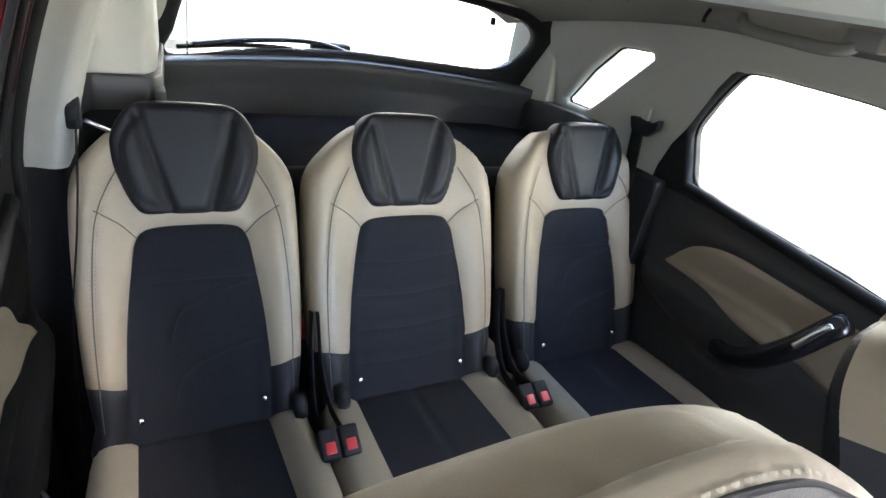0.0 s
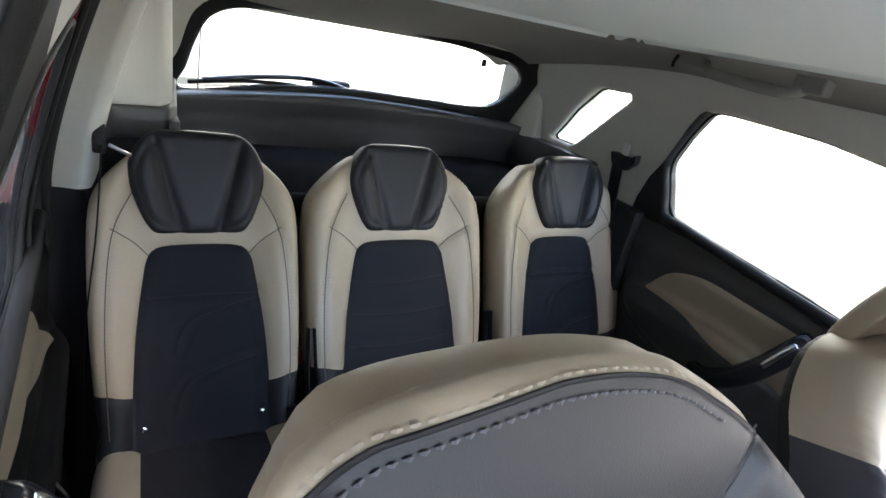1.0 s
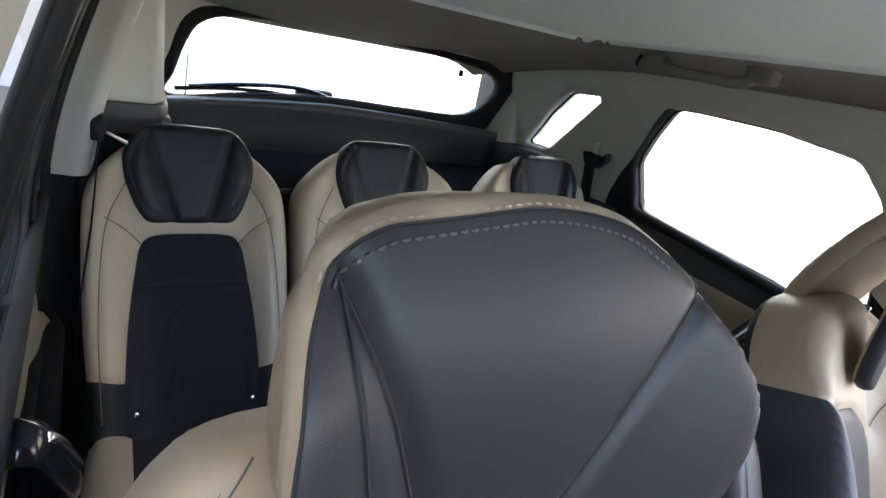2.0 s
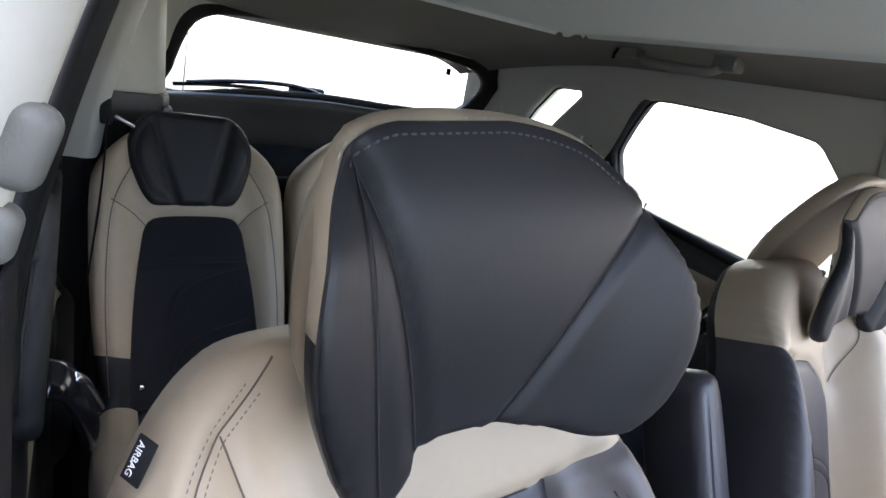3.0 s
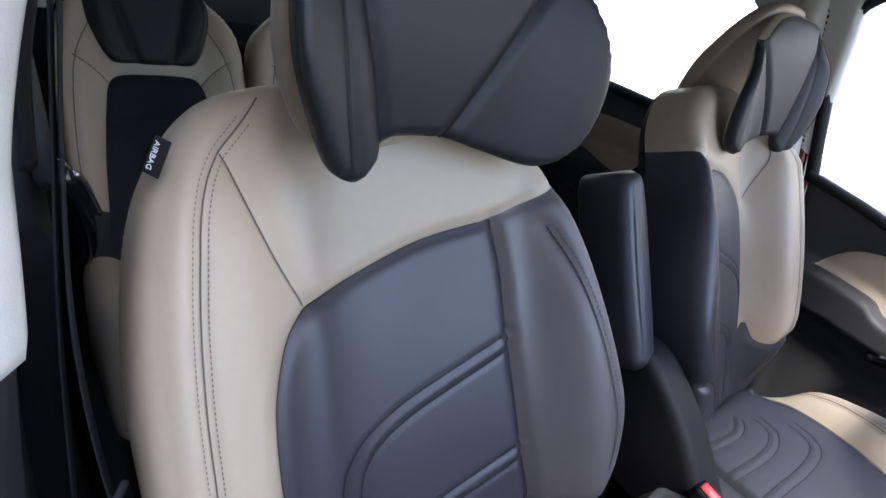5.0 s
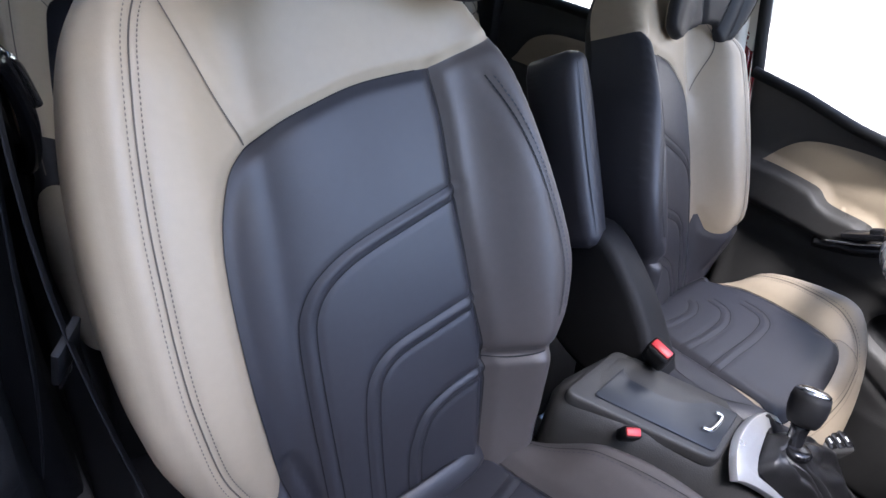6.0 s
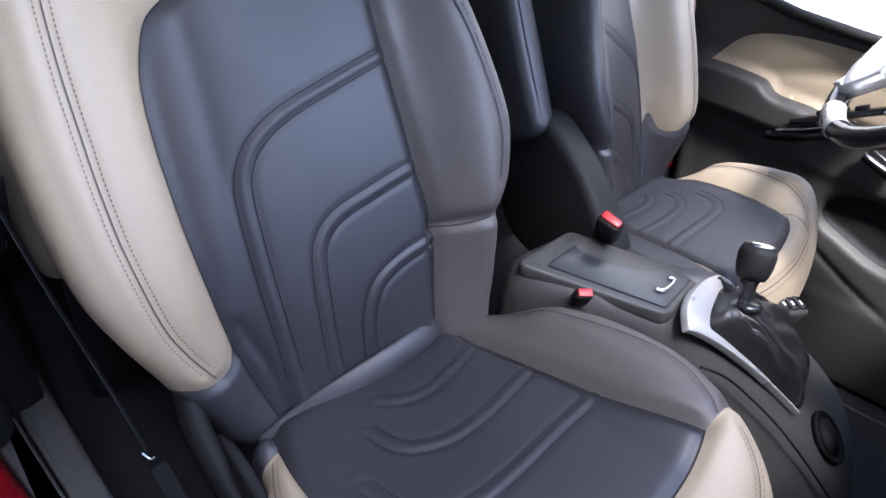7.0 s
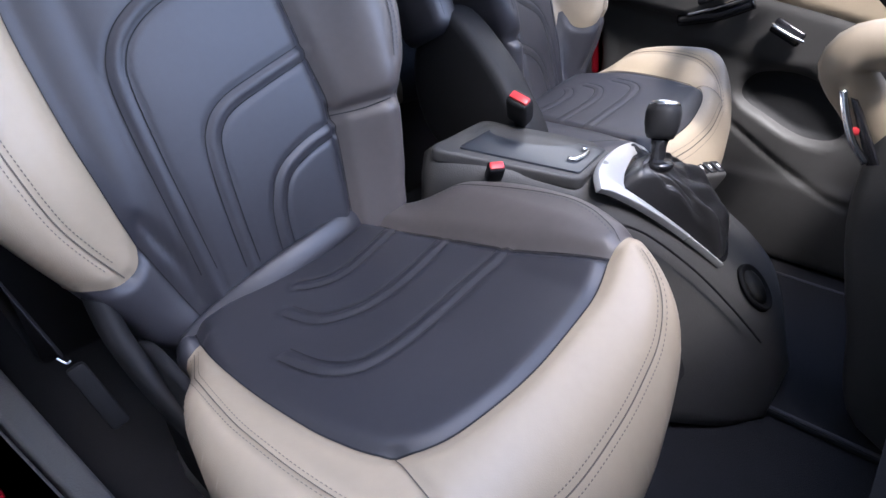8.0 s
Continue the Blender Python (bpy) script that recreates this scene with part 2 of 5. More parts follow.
def pad(parent, S, outline, regions, rest, cell=0.008, R=0.03, T=0.1, base=None, seams=(), holes=(), flip=False, puff=0.0, back=None, rear_k=0.5, Rb=None):
    """An upholstered or moulded body over the flat outline (u, v), which S(u, v, h) lays into the world.
    regions: (name, outline, material, label), each a part of its own; rest: (name, material, label) for what they leave over.
    base(u, v): the height of the face. R: the edge's rounding. T: the thickness. seams: (line, profile). back: as rest, for the rear side."""
    out = np.array(outline)
    lo, hi = out.min(0) - cell, out.max(0) + cell
    nu, nv = (np.ceil((hi - lo) / cell)).astype(int)
    gu, gv = np.meshgrid(np.linspace(lo[0], hi[0], nu + 1), np.linspace(lo[1], hi[1], nv + 1), indexing="ij")
    p = np.stack([gu.ravel(), gv.ravel()], 1)
    i, j = np.meshgrid(np.arange(nu), np.arange(nv), indexing="ij")
    i, j = i.ravel(), j.ravel()
    a, b, c, d = i * (nv + 1) + j, (i + 1) * (nv + 1) + j, (i + 1) * (nv + 1) + j + 1, i * (nv + 1) + j + 1
    tri = np.concatenate([np.stack([a, b, c], 1), np.stack([a, c, d], 1)])
    tag = np.full(len(tri), len(regions))
    p, tri, tag, w = cut(p, tri, tag, out, cell)
    tri, tag = tri[w], tag[w]
    for h in holes:
        p, tri, tag, w = cut(p, tri, tag, np.array(h), cell)
        tri, tag = tri[~w], tag[~w]
    for n in range(len(regions) - 1, -1, -1):
        p, tri, tag, w = cut(p, tri, tag, np.array(regions[n][1]), cell)
        tag = np.where(w, n, tag)
    good = (tri[:, 0] != tri[:, 1]) & (tri[:, 1] != tri[:, 2]) & (tri[:, 0] != tri[:, 2])
    tri, tag = tri[good], tag[good]
    used = np.unique(tri.ravel())
    re = np.full(len(p), -1)
    re[used] = np.arange(len(used))
    p, tri = p[used], re[tri]

    def shape(q):
        """The face's height and its drop at the edge."""
        dist = nearest(q, out, True)[0]
        for h in holes:
            dist = np.minimum(dist, nearest(q, h, True)[0])
        k = np.clip(dist / R, 0, 1)
        drop = R * (1 - np.sqrt(np.clip(1 - (1 - k) ** 2, 0, 1)))
        h0 = base(q[:, 0], q[:, 1]) if base else np.zeros(len(q))
        hf = h0 - drop
        for line, prof in seams:
            ds = nearest(q, line)[0]
            near = ds < 0.06
            hf[near] += prof(ds[near])
        if puff:
            for _, poly, _, _ in regions:
                ds = nearest(q, poly, True)[0]
                hf -= puff * np.exp(-(ds / 0.008) ** 2) * np.clip(dist / 0.01, 0, 1)
        return h0, drop, hf

    h0, drop, hf = shape(p)
    n0 = len(p)
    if Rb:
        kb = np.clip(np.where(drop >= 0, nearest(p, out, True)[0], 0) / Rb, 0, 1)
        hr = h0 * rear_k - T + Rb * (1 - np.sqrt(np.clip(1 - (1 - kb) ** 2, 0, 1)))
    else:
        hr = h0 * rear_k - T + 0.6 * drop
    verts = np.concatenate([S(p[:, 0], p[:, 1], hf), S(p[:, 0], p[:, 1], hr), S(p[:, 0], p[:, 1], (hf + hr) / 2)])
    owner = {}
    groups = {}
    for q, w in zip(tri.tolist(), tag.tolist()):
        groups.setdefault(w, []).append(tuple(q))
        for e in ((q[0], q[1]), (q[1], q[2]), (q[2], q[0])):
            owner[e] = w
    for (a, b), w in owner.items():
        if (b, a) not in owner:
            groups[w] += [(b, a, a + 2 * n0), (b, a + 2 * n0, b + 2 * n0), (b + 2 * n0, a + 2 * n0, a + n0), (b + 2 * n0, a + n0, b + n0)]
    tail = len(regions) + 1
    for q, w in zip(tri.tolist(), tag.tolist()):
        groups.setdefault(tail if back else w, []).append((q[2] + n0, q[1] + n0, q[0] + n0))
    made = {"height": lambda q: shape(np.array(q))[2]}
    names = [*regions, (rest[0], None, rest[1], rest[2])] + ([(back[0], None, back[1], back[2])] if back else [])
    for w, fs in sorted(groups.items()):
        name, _, material, label = names[w]
        fs = np.array(fs)
        if flip:
            fs = fs[:, ::-1]
        u = np.unique(fs.ravel())
        back_to = np.full(len(verts), -1)
        back_to[u] = np.arange(len(u))
        made[name] = mesh_part(name, verts[u], back_to[fs], material, parent, label)
    return made


def stitches(parent, S, height, line, material, gap=0.0075, size=0.0048, thick=0.0011, lift=0.0010, shift=0.0, name="stitching"):
    """A row of single stitches along a line on a pad."""
    pts = np.array(line)
    run = np.r_[0, np.cumsum(np.linalg.norm(np.diff(pts, axis=0), axis=1))]
    uv, hs, faces = [], [], []
    for s in np.arange(gap, run[-1] - gap, gap):
        ends = np.stack([np.interp([s - size / 2, s, s + size / 2], run, pts[:, k]) for k in (0, 1)], 1)
        way = ends[2] - ends[0]
        way = way / max(np.linalg.norm(way), 1e-9)
        side = np.array([-way[1], way[0]])
        n = len(uv)
        for e, w, h in ((ends[0], 0.5, 0.0), (ends[1], 1.0, 1.0), (ends[2], 0.5, 0.0)):
            for k in (-1, 1):
                uv.append(e + side * (shift + k * w * thick))
                hs.append(lift + h * thick)
        faces += [(n, n + 1, n + 3, n + 2), (n + 2, n + 3, n + 5, n + 4)]
    uv = np.array(uv)
    verts = S(uv[:, 0], uv[:, 1], height(uv) + np.array(hs))
    return tagged(mesh_part(name, verts, faces, material, parent, smooth=False), kind="stuff")


def seam(parent, S, height, line, material, width=0.0018, lift=0.0019, gap=0.004):
    """The narrow gap between two sewn pieces of leather, as a strip in its groove whose dark colour paints the groove's
    shade.
    """
    pts = np.array(line)
    run = np.r_[0, np.cumsum(np.linalg.norm(np.diff(pts, axis=0), axis=1))]
    at = np.linspace(0, run[-1], max(3, int(run[-1] / gap)))
    mid = np.stack([np.interp(at, run, pts[:, k]) for k in (0, 1)], 1)
    way = np.gradient(mid, axis=0)
    way /= np.maximum(np.linalg.norm(way, axis=1, keepdims=True), 1e-9)
    side = np.stack([-way[:, 1], way[:, 0]], 1) * width / 2
    n = len(mid)
    uv = np.concatenate([mid - side, mid, mid + side])
    h = height(uv)
    h[n:2 * n] -= 0.3 * lift
    faces = [(k * n + i, k * n + i + 1, (k + 1) * n + i + 1, (k + 1) * n + i) for k in (0, 1) for i in range(n - 1)]
    return mesh_part("seam", S(uv[:, 0], uv[:, 1], h + lift), faces, material, parent)


def tube(name, pts, r, material, parent=None, label="", n=10, flat=1.0, closed=False, up=(0, 0, 1), steps=None, taper=None):
    """A bar swept along a smooth line; flat squeezes it along up."""
    line = curve(pts, steps or max(8, 8 * len(pts)), closed) if len(pts) > 2 else np.array(pts, float)
    m = len(line)
    verts, faces = [], []
    for i in range(m):
        t = line[(i + 1) % m if closed else min(i + 1, m - 1)] - line[i - 1 if closed else max(i - 1, 0)]
        t = t / max(np.linalg.norm(t), 1e-9)
        a = np.cross(t, up)
        if np.linalg.norm(a) < 1e-4:
            a = np.cross(t, (1, 0.01, 0))
        a /= np.linalg.norm(a)
        b = np.cross(a, t)
        k = taper[0] + (taper[1] - taper[0]) * i / (m - 1) if taper else 1.0
        for q in range(n):
            g = 2 * math.pi * q / n
            verts.append(line[i] + k * r * (math.cos(g) * a + flat * math.sin(g) * b))
    for i in range(m if closed else m - 1):
        for q in range(n):
            w = (i + 1) % m
            faces.append((i * n + q, i * n + (q + 1) % n, w * n + (q + 1) % n, w * n + q))
    me_faces = faces
    if not closed:
        me_faces = faces + [tuple(range(n))[::-1], tuple(range((m - 1) * n, m * n))]
    return mesh_part(name, verts, me_faces, material, parent, label)


def box_bm(x0, x1, y0, y1, z0, z1, bevel=0.004, seg=2):
    bm = bmesh.new()
    bmesh.ops.create_cube(bm, size=1)
    for v in bm.verts:
        v.co = Vector(((x0 + x1) / 2 + v.co.x * (x1 - x0), (y0 + y1) / 2 + v.co.y * (y1 - y0), (z0 + z1) / 2 + v.co.z * (z1 - z0)))
    if bevel:
        bmesh.ops.bevel(bm, geom=bm.edges[:], offset=bevel, segments=seg, affect="EDGES", profile=0.5)
    return bm


def turned(bm, m):
    bmesh.ops.transform(bm, matrix=m, verts=bm.verts)
    return bm


def prism_bm(poly, a, b, axis="x", bevel=0.006, seg=2):
    """A flat outline drawn out along an axis. poly: (y, z) for x, (x, z) for y, (x, y) for z."""
    bm = bmesh.new()
    put = {"x": lambda s, q: (s, q[0], q[1]), "y": lambda s, q: (q[0], s, q[1]), "z": lambda s, q: (q[0], q[1], s)}[axis]
    lo = [bm.verts.new(put(a, q)) for q in poly]
    hi = [bm.verts.new(put(b, q)) for q in poly]
    caps = [bm.faces.new(lo), bm.faces.new(hi)]
    for i in range(len(poly)):
        j = (i + 1) % len(poly)
        bm.faces.new((lo[i], lo[j], hi[j], hi[i]))
    bmesh.ops.recalc_face_normals(bm, faces=bm.faces)
    if bevel:
        es = [e for e in bm.edges if any(f in caps for f in e.link_faces)]
        bmesh.ops.bevel(bm, geom=es, offset=bevel, segments=seg, affect="EDGES", profile=0.5)
    return bm


def lathe(name, profile, at, material, parent=None, label="", n=24, turn=None):
    """A round body: (radius, height) pairs turned about an upright axis."""
    verts, faces = [], []
    m = turn or Matrix.Identity(4)
    for r, h in profile:
        for q in range(n):
            g = 2 * math.pi * q / n
            v = m @ Vector((r * math.cos(g), r * math.sin(g), h))
            verts.append((at[0] + v.x, at[1] + v.y, at[2] + v.z))
    for i in range(len(profile) - 1):
        for q in range(n):
            faces.append((i * n + q, i * n + (q + 1) % n, (i + 1) * n + (q + 1) % n, (i + 1) * n + q))
    faces.append(tuple(range((len(profile) - 1) * n, len(profile) * n)))
    faces.append(tuple(range(n))[::-1])
    return mesh_part(name, verts, faces, material, parent, label)


def step(a, b, x):
    t = np.clip((x - a) / (b - a), 0, 1)
    return t * t * (3 - 2 * t)


# ---- outside ----
def ground_sheet():
    bm = bmesh.new()
    bmesh.ops.create_grid(bm, x_segments=8, y_segments=8, size=600)
    for v in bm.verts:
        v.co.z = -0.42
    tagged(bm_part("ground", bm, PAVING), "pale sunlit paving round the parked car", "ground", kind="structure")


def facade(name, a, b, z1, z0, label, paint=WALL):
    """A white ribbed metal facade on a grey plinth, from a to b."""
    a, b = Vector(a), Vector(b)
    along = (b - a).normalized()
    out = Vector((-along.y, along.x, 0))
    L = (b - a).length
    wall = thing(name, (a.x, a.y, -0.42), label, "wall", kind="structure")
    verts, faces = [], []
    n = int(L / 0.11)
    for i in range(n + 1):
        s = i * L / n
        for ds, off in ((0, 0), (0.025, 0.014), (0.06, 0.014), (0.085, 0)):
            q = a + along * (s + ds) + out * off
            for z in (z0, z1):
                verts.append((q.x, q.y, z))
    for i in range(4 * (n + 1) - 1):
        faces.append((2 * i, 2 * i + 2, 2 * i + 3, 2 * i + 1))
    mesh_part("cladding", verts, faces, paint, wall, smooth=False)
    bm = bmesh.new()
    q = [a, b, b + out * 0.06, a + out * 0.06]
    lo = [bm.verts.new((p.x, p.y, -0.42)) for p in q]
    hi = [bm.verts.new((p.x, p.y, z0)) for p in q]
    bm.faces.new(hi)
    for i in range(4):
        bm.faces.new((lo[i], lo[(i + 1) % 4], hi[(i + 1) % 4], hi[i]))
    bm_part("plinth", bm, PLINTH, wall, "grey concrete plinth", smooth=False)


ground_sheet()
facade("wall_east", (7.0, 14, 0), (7.0, -12, 0), 9.0, -0.12, "pale ribbed metal facade along the pavement")
# added wall, its height and dark tone set to block western sun and sky
facade("light_block_west", (-2.1, -8, 0), (-2.1, 11, 0), 6.7, 0.75, "added dark ribbed wall on a tall plinth that blocks light towards the open door", BLOCK_GREY)
facade("wall_north", (-14, 11, 0), (7.0, 11, 0), 6.0, 0.45, "pale ribbed metal facade behind the car")

# ---- car body ----
def side_x(z):
    """How far the cabin's side lies from the middle at a height."""
    z = np.asarray(z, float)
    return 0.715 - 0.02 * step(0.6, 0.95, z) - 0.42 * np.clip(z - 0.93, 0, 1) ** 1.35 - 0.03 * step(0.5, 0.0, z)


def side_map(sgn):
    return lambda u, v, h: np.stack([sgn * (side_x(v) - h), u, v], 1)



def clear_pane(pane):
    """Flat facets and no shadow for a sheet of glass."""
    pane.visible_shadow = False
    pane.data.polygons.foreach_set("use_smooth", [False] * len(pane.data.polygons))


# driver-side upper lining with its two window openings
rear_window = even(rounded([(1.222, 0.912), (1.252, 1.045), (1.204, 1.127), (1.145, 1.203), (1.09, 1.209), (0.88, 1.206), (0.70, 1.183), (0.64, 1.11), (0.60, 0.845), (0.80, 0.872), (1.10, 0.897)], 0.02), 160)
west_window = even(rounded([(1.075, 0.90), (1.10, 1.05), (1.03, 1.215), (0.88, 1.225), (0.70, 1.20), (0.625, 1.12), (0.60, 0.845)], 0.03))
quarter_window = even(rounded([(1.757, 0.988), (1.638, 0.989), (1.50, 1.10), (1.39, 1.186), (1.41, 1.198), (1.524, 1.192), (1.634, 1.11)], 0.02))


def upper_side(name, sgn, holes, y0, y1, z0, label, regions=(), T=0.05):
    top = thing(name, (sgn * 0.66, (y0 + y1) / 2, 0.9), label, "trim", kind="structure")
    out = rounded([(y0, z0), (y1, z0), (y1, 1.30 if sgn > 0 else 1.345), (y0, 1.30 if sgn > 0 else 1.345)], 0.01)
    pad(top, side_map(sgn), out, list(regions), ("lining", GREY, ""), cell=0.012, R=0.008, T=T, holes=holes, flip=sgn > 0)
    return top


upper_side("pillar_trim_east", 1, [rear_window, quarter_window], 0.46, 1.84, 0.87, "pale grey moulded pillar and roof-edge trim beside the rear windows",
           [("window_frame", np.array([(1.145, 1.206), (1.163, 1.194), (1.192, 1.158), (1.260, 1.045), (1.298, 0.994), (1.326, 0.93), (1.335, 0.86), (0.4, 0.80), (0.7, 1.0), (1.0, 1.15)]), PLASTIC, "black window frame")])


def roof():
    top = thing("ceiling", (0.06, 1.0, 1.31), "pale headliner with a large light roof blind", "ceiling", kind="structure")
    S = lambda u, v, h: np.stack([u, v, 1.320 - 0.05 * np.clip((u - 0.42) / 0.18, 0, 1) ** 2 + 0.03 * np.clip((-u - 0.40) / 0.22, 0, 1) - 0.11 * np.clip((v - 1.2) / 0.85, 0, 1) ** 1.5 - h], 1)
    out = rounded([(-0.60, -0.14), (0.61, -0.14), (0.61, 2.04), (-0.60, 2.04)], 0.06)
    glass = rounded([(-0.42, -0.11), (0.425, -0.11), (0.425, 1.275), (-0.42, 1.275)], 0.05)
    pad(top, S, out, [("roof_blind", glass, BLIND, "pale roof blind")], ("headliner", LINER, "pale grey cloth headliner"), cell=0.02, R=0.01, T=0.05,
        base=lambda u, v: np.where(inside(np.stack([u, v], 1), glass), -0.008, 0.0))


roof()


def cabin_floor():
    bm = box_bm(-0.72, 0.74, -0.95, 2.0, -0.06, 0.0, 0.01)
    tagged(bm_part("floor", bm, CARPET), "black carpeted car floor", "floor", kind="structure")


cabin_floor()


# passenger side
upper_side("pillar_trim_west", -1, [west_window], 0.55, 1.40, 0.87, "pale grey pillar trim and dark red door frame beside the rear seats",
           [("door_frame", np.array([(1.04, 1.07), (1.262, 1.05), (1.235, 1.24), (0.95, 1.24)]), PAINT, "dark red painted door frame"),
            ("sail_trim", np.array([(0.4, 0.8), (1.255, 0.8), (1.262, 1.05), (1.04, 1.07), (0.95, 1.24), (0.72, 1.22), (0.60, 1.30), (0.4, 1.30)]), PLASTIC, "black door corner trim"),
            ("frame_gap", np.array([(1.255, 0.8), (1.345, 0.8), (1.335, 1.0), (1.305, 1.2), (1.28, 1.35), (1.225, 1.35), (1.262, 1.05)]), PLASTIC, "black gap behind the door frame"),
            ("pillar_foot", np.array([(1.25, 0.8), (1.5, 0.8), (1.5, 0.912), (1.25, 0.912)]), PLASTIC, "black lower pillar trim")], 0.016)


def pillar_cover():
    """The moulded cover of the rear pillar, which stands proud of the side and leans in with it."""
    c = thing("pillar_cover", (-0.67, 1.32, 0.95), "pale grey moulded rear pillar cover beside the seat belt", "trim", kind="structure")
    verts, faces = [], []
    plan = rounded([(-0.72, 1.338), (-0.684, 1.334), (-0.655, 1.322), (-0.638, 1.332), (-0.632, 1.42), (-0.72, 1.42)], 0.008, 4)
    n = len(plan)
    for z in (0.915, 0.925, 1.0, 1.06, 1.12, 1.18, 1.25, 1.345):
        d = 0.695 - float(side_x(z))
        for x, y in plan:
            verts.append((x + 0.014 + d + (0.004 if z < 0.92 and x > -0.7 else 0.0) * -1, y - 0.17 * (z - 0.917), z))
    for k in range(7):
        for i in range(n):
            faces.append((k * n + i, k * n + (i + 1) % n, (k + 1) * n + (i + 1) % n, (k + 1) * n + i))
    faces += [tuple(range(n))[::-1], tuple(range(7 * n, 8 * n))]
    bm = bmesh.new()
    vs = [bm.verts.new(v) for v in verts]
    for f in faces:
        bm.faces.new([vs[i] for i in f])
    bm_part("cover", bm, GREY, c)


pillar_cover()


def lower_side(name, sgn, outline, regions, rest, label, base=None, seams=(), T=0.06):
    d = thing(name, (sgn * 0.69, outline[:, 0].mean(), 0.4), label, "door panel", kind="structure")
    made = pad(d, side_map(sgn), outline, regions, rest, cell=0.009, R=0.018, T=T, base=base, seams=seams, puff=0.005, flip=sgn > 0)
    return d, made


def bump(poly, h, soft=0.02):
    """A raised field with softened sides."""
    poly = np.array(poly)

    def f(u, v):
        q = np.stack([np.ravel(u), np.ravel(v)], 1)
        d = nearest(q, poly, True)[0]
        return h * np.where(inside(q, poly), np.clip(0.5 + d / soft / 2, 0, 1), np.clip(0.5 - d / soft / 2, 0, 1))
    return f


# rear doors
def rear_door(name, sgn, label):
    out = rounded([(0.50, 0.08), (1.30, 0.08), (1.31, 0.90), (1.21, 0.905), (0.60, 0.845), (0.50, 0.835)], 0.02)
    insert = np.concatenate([curve([(1.203, 0.703), (1.16, 0.757), (1.115, 0.788), (1.03, 0.808), (0.886, 0.804), (0.709, 0.794), (0.56, 0.772)], 60), curve([(0.56, 0.60), (0.70, 0.625), (0.80, 0.655), (0.93, 0.669), (1.036, 0.690), (1.12, 0.699), (1.203, 0.703)], 50)[:-1]])
    if sgn < 0:
        insert = np.concatenate([curve([(1.235, 0.686), (1.185, 0.735), (1.143, 0.780), (1.08, 0.822), (1.0, 0.832)], 30), [(0.62, 0.80), (0.62, 0.73), (0.9, 0.722)], curve([(1.027, 0.719), (1.124, 0.699), (1.235, 0.686)], 12)[:-1]])
    rest_arm = curve([(1.26, 0.69), (1.17, 0.692), (1.05, 0.695), (0.92, 0.70), (0.84, 0.68), (0.88, 0.58), (1.0, 0.55), (1.15, 0.58), (1.24, 0.62)], 70, True)
    pocket = rounded([(1.20, 0.20), (1.20, 0.42), (0.75, 0.36), (0.75, 0.20)], 0.06)
    arm, dip = bump(rest_arm, 0.035, 0.03), bump(pocket, -0.025, 0.02)
    # the passenger-side door takes darker copies, which hold its shade in their colour
    d, made = lower_side(name, sgn, out, [("insert", insert, BEIGE if sgn > 0 else BEIGE_SHADE, "beige insert"), ("armrest", rest_arm, SOFT if sgn > 0 else MATT_SHADE, "black armrest")], ("door_card", SOFT if sgn > 0 else MATT_SHADE, "black moulded door card"), label,
                         base=lambda u, v: arm(u, v) + dip(u, v) + 0.01 * step(0.86, 0.80, v))
    X = lambda y, z, h: (sgn * (float(side_x(z)) - h), y, z)
    tube("pull_handle", [X(0.985, 0.592, 0.03), X(0.93, 0.598, 0.055), X(0.87, 0.635, 0.065), X(0.81, 0.705, 0.06), X(0.765, 0.785, 0.035), X(0.755, 0.80, 0.01)], 0.025, GLOSS, d, "gloss black pull handle", n=12, flat=0.5, up=(1, 0, 0), steps=40)
    tube("handle_tip", [X(0.80, 0.72, 0.072), X(0.775, 0.775, 0.052), X(0.766, 0.79, 0.04)], 0.008, CHROME, d, "chrome strip")
    tube("window_seal", [X(1.215, 0.908, 0.006), X(0.90, 0.878, 0.008), X(0.60, 0.848, 0.008)], 0.011, RUBBER, d, flat=1.3, steps=12)
    bm_part("clip", box_bm(sgn * 0.70 - 0.012, sgn * 0.70 + 0.012, 0.884, 0.914, 0.870, 0.888, 0.003), PLASTIC, d)
    return d


rear_door("door_1", 1, "closed rear door with a beige insert and gloss black pull handle")
rear_door("door_2", -1, "closed rear door with a beige insert beside the passenger's seat")


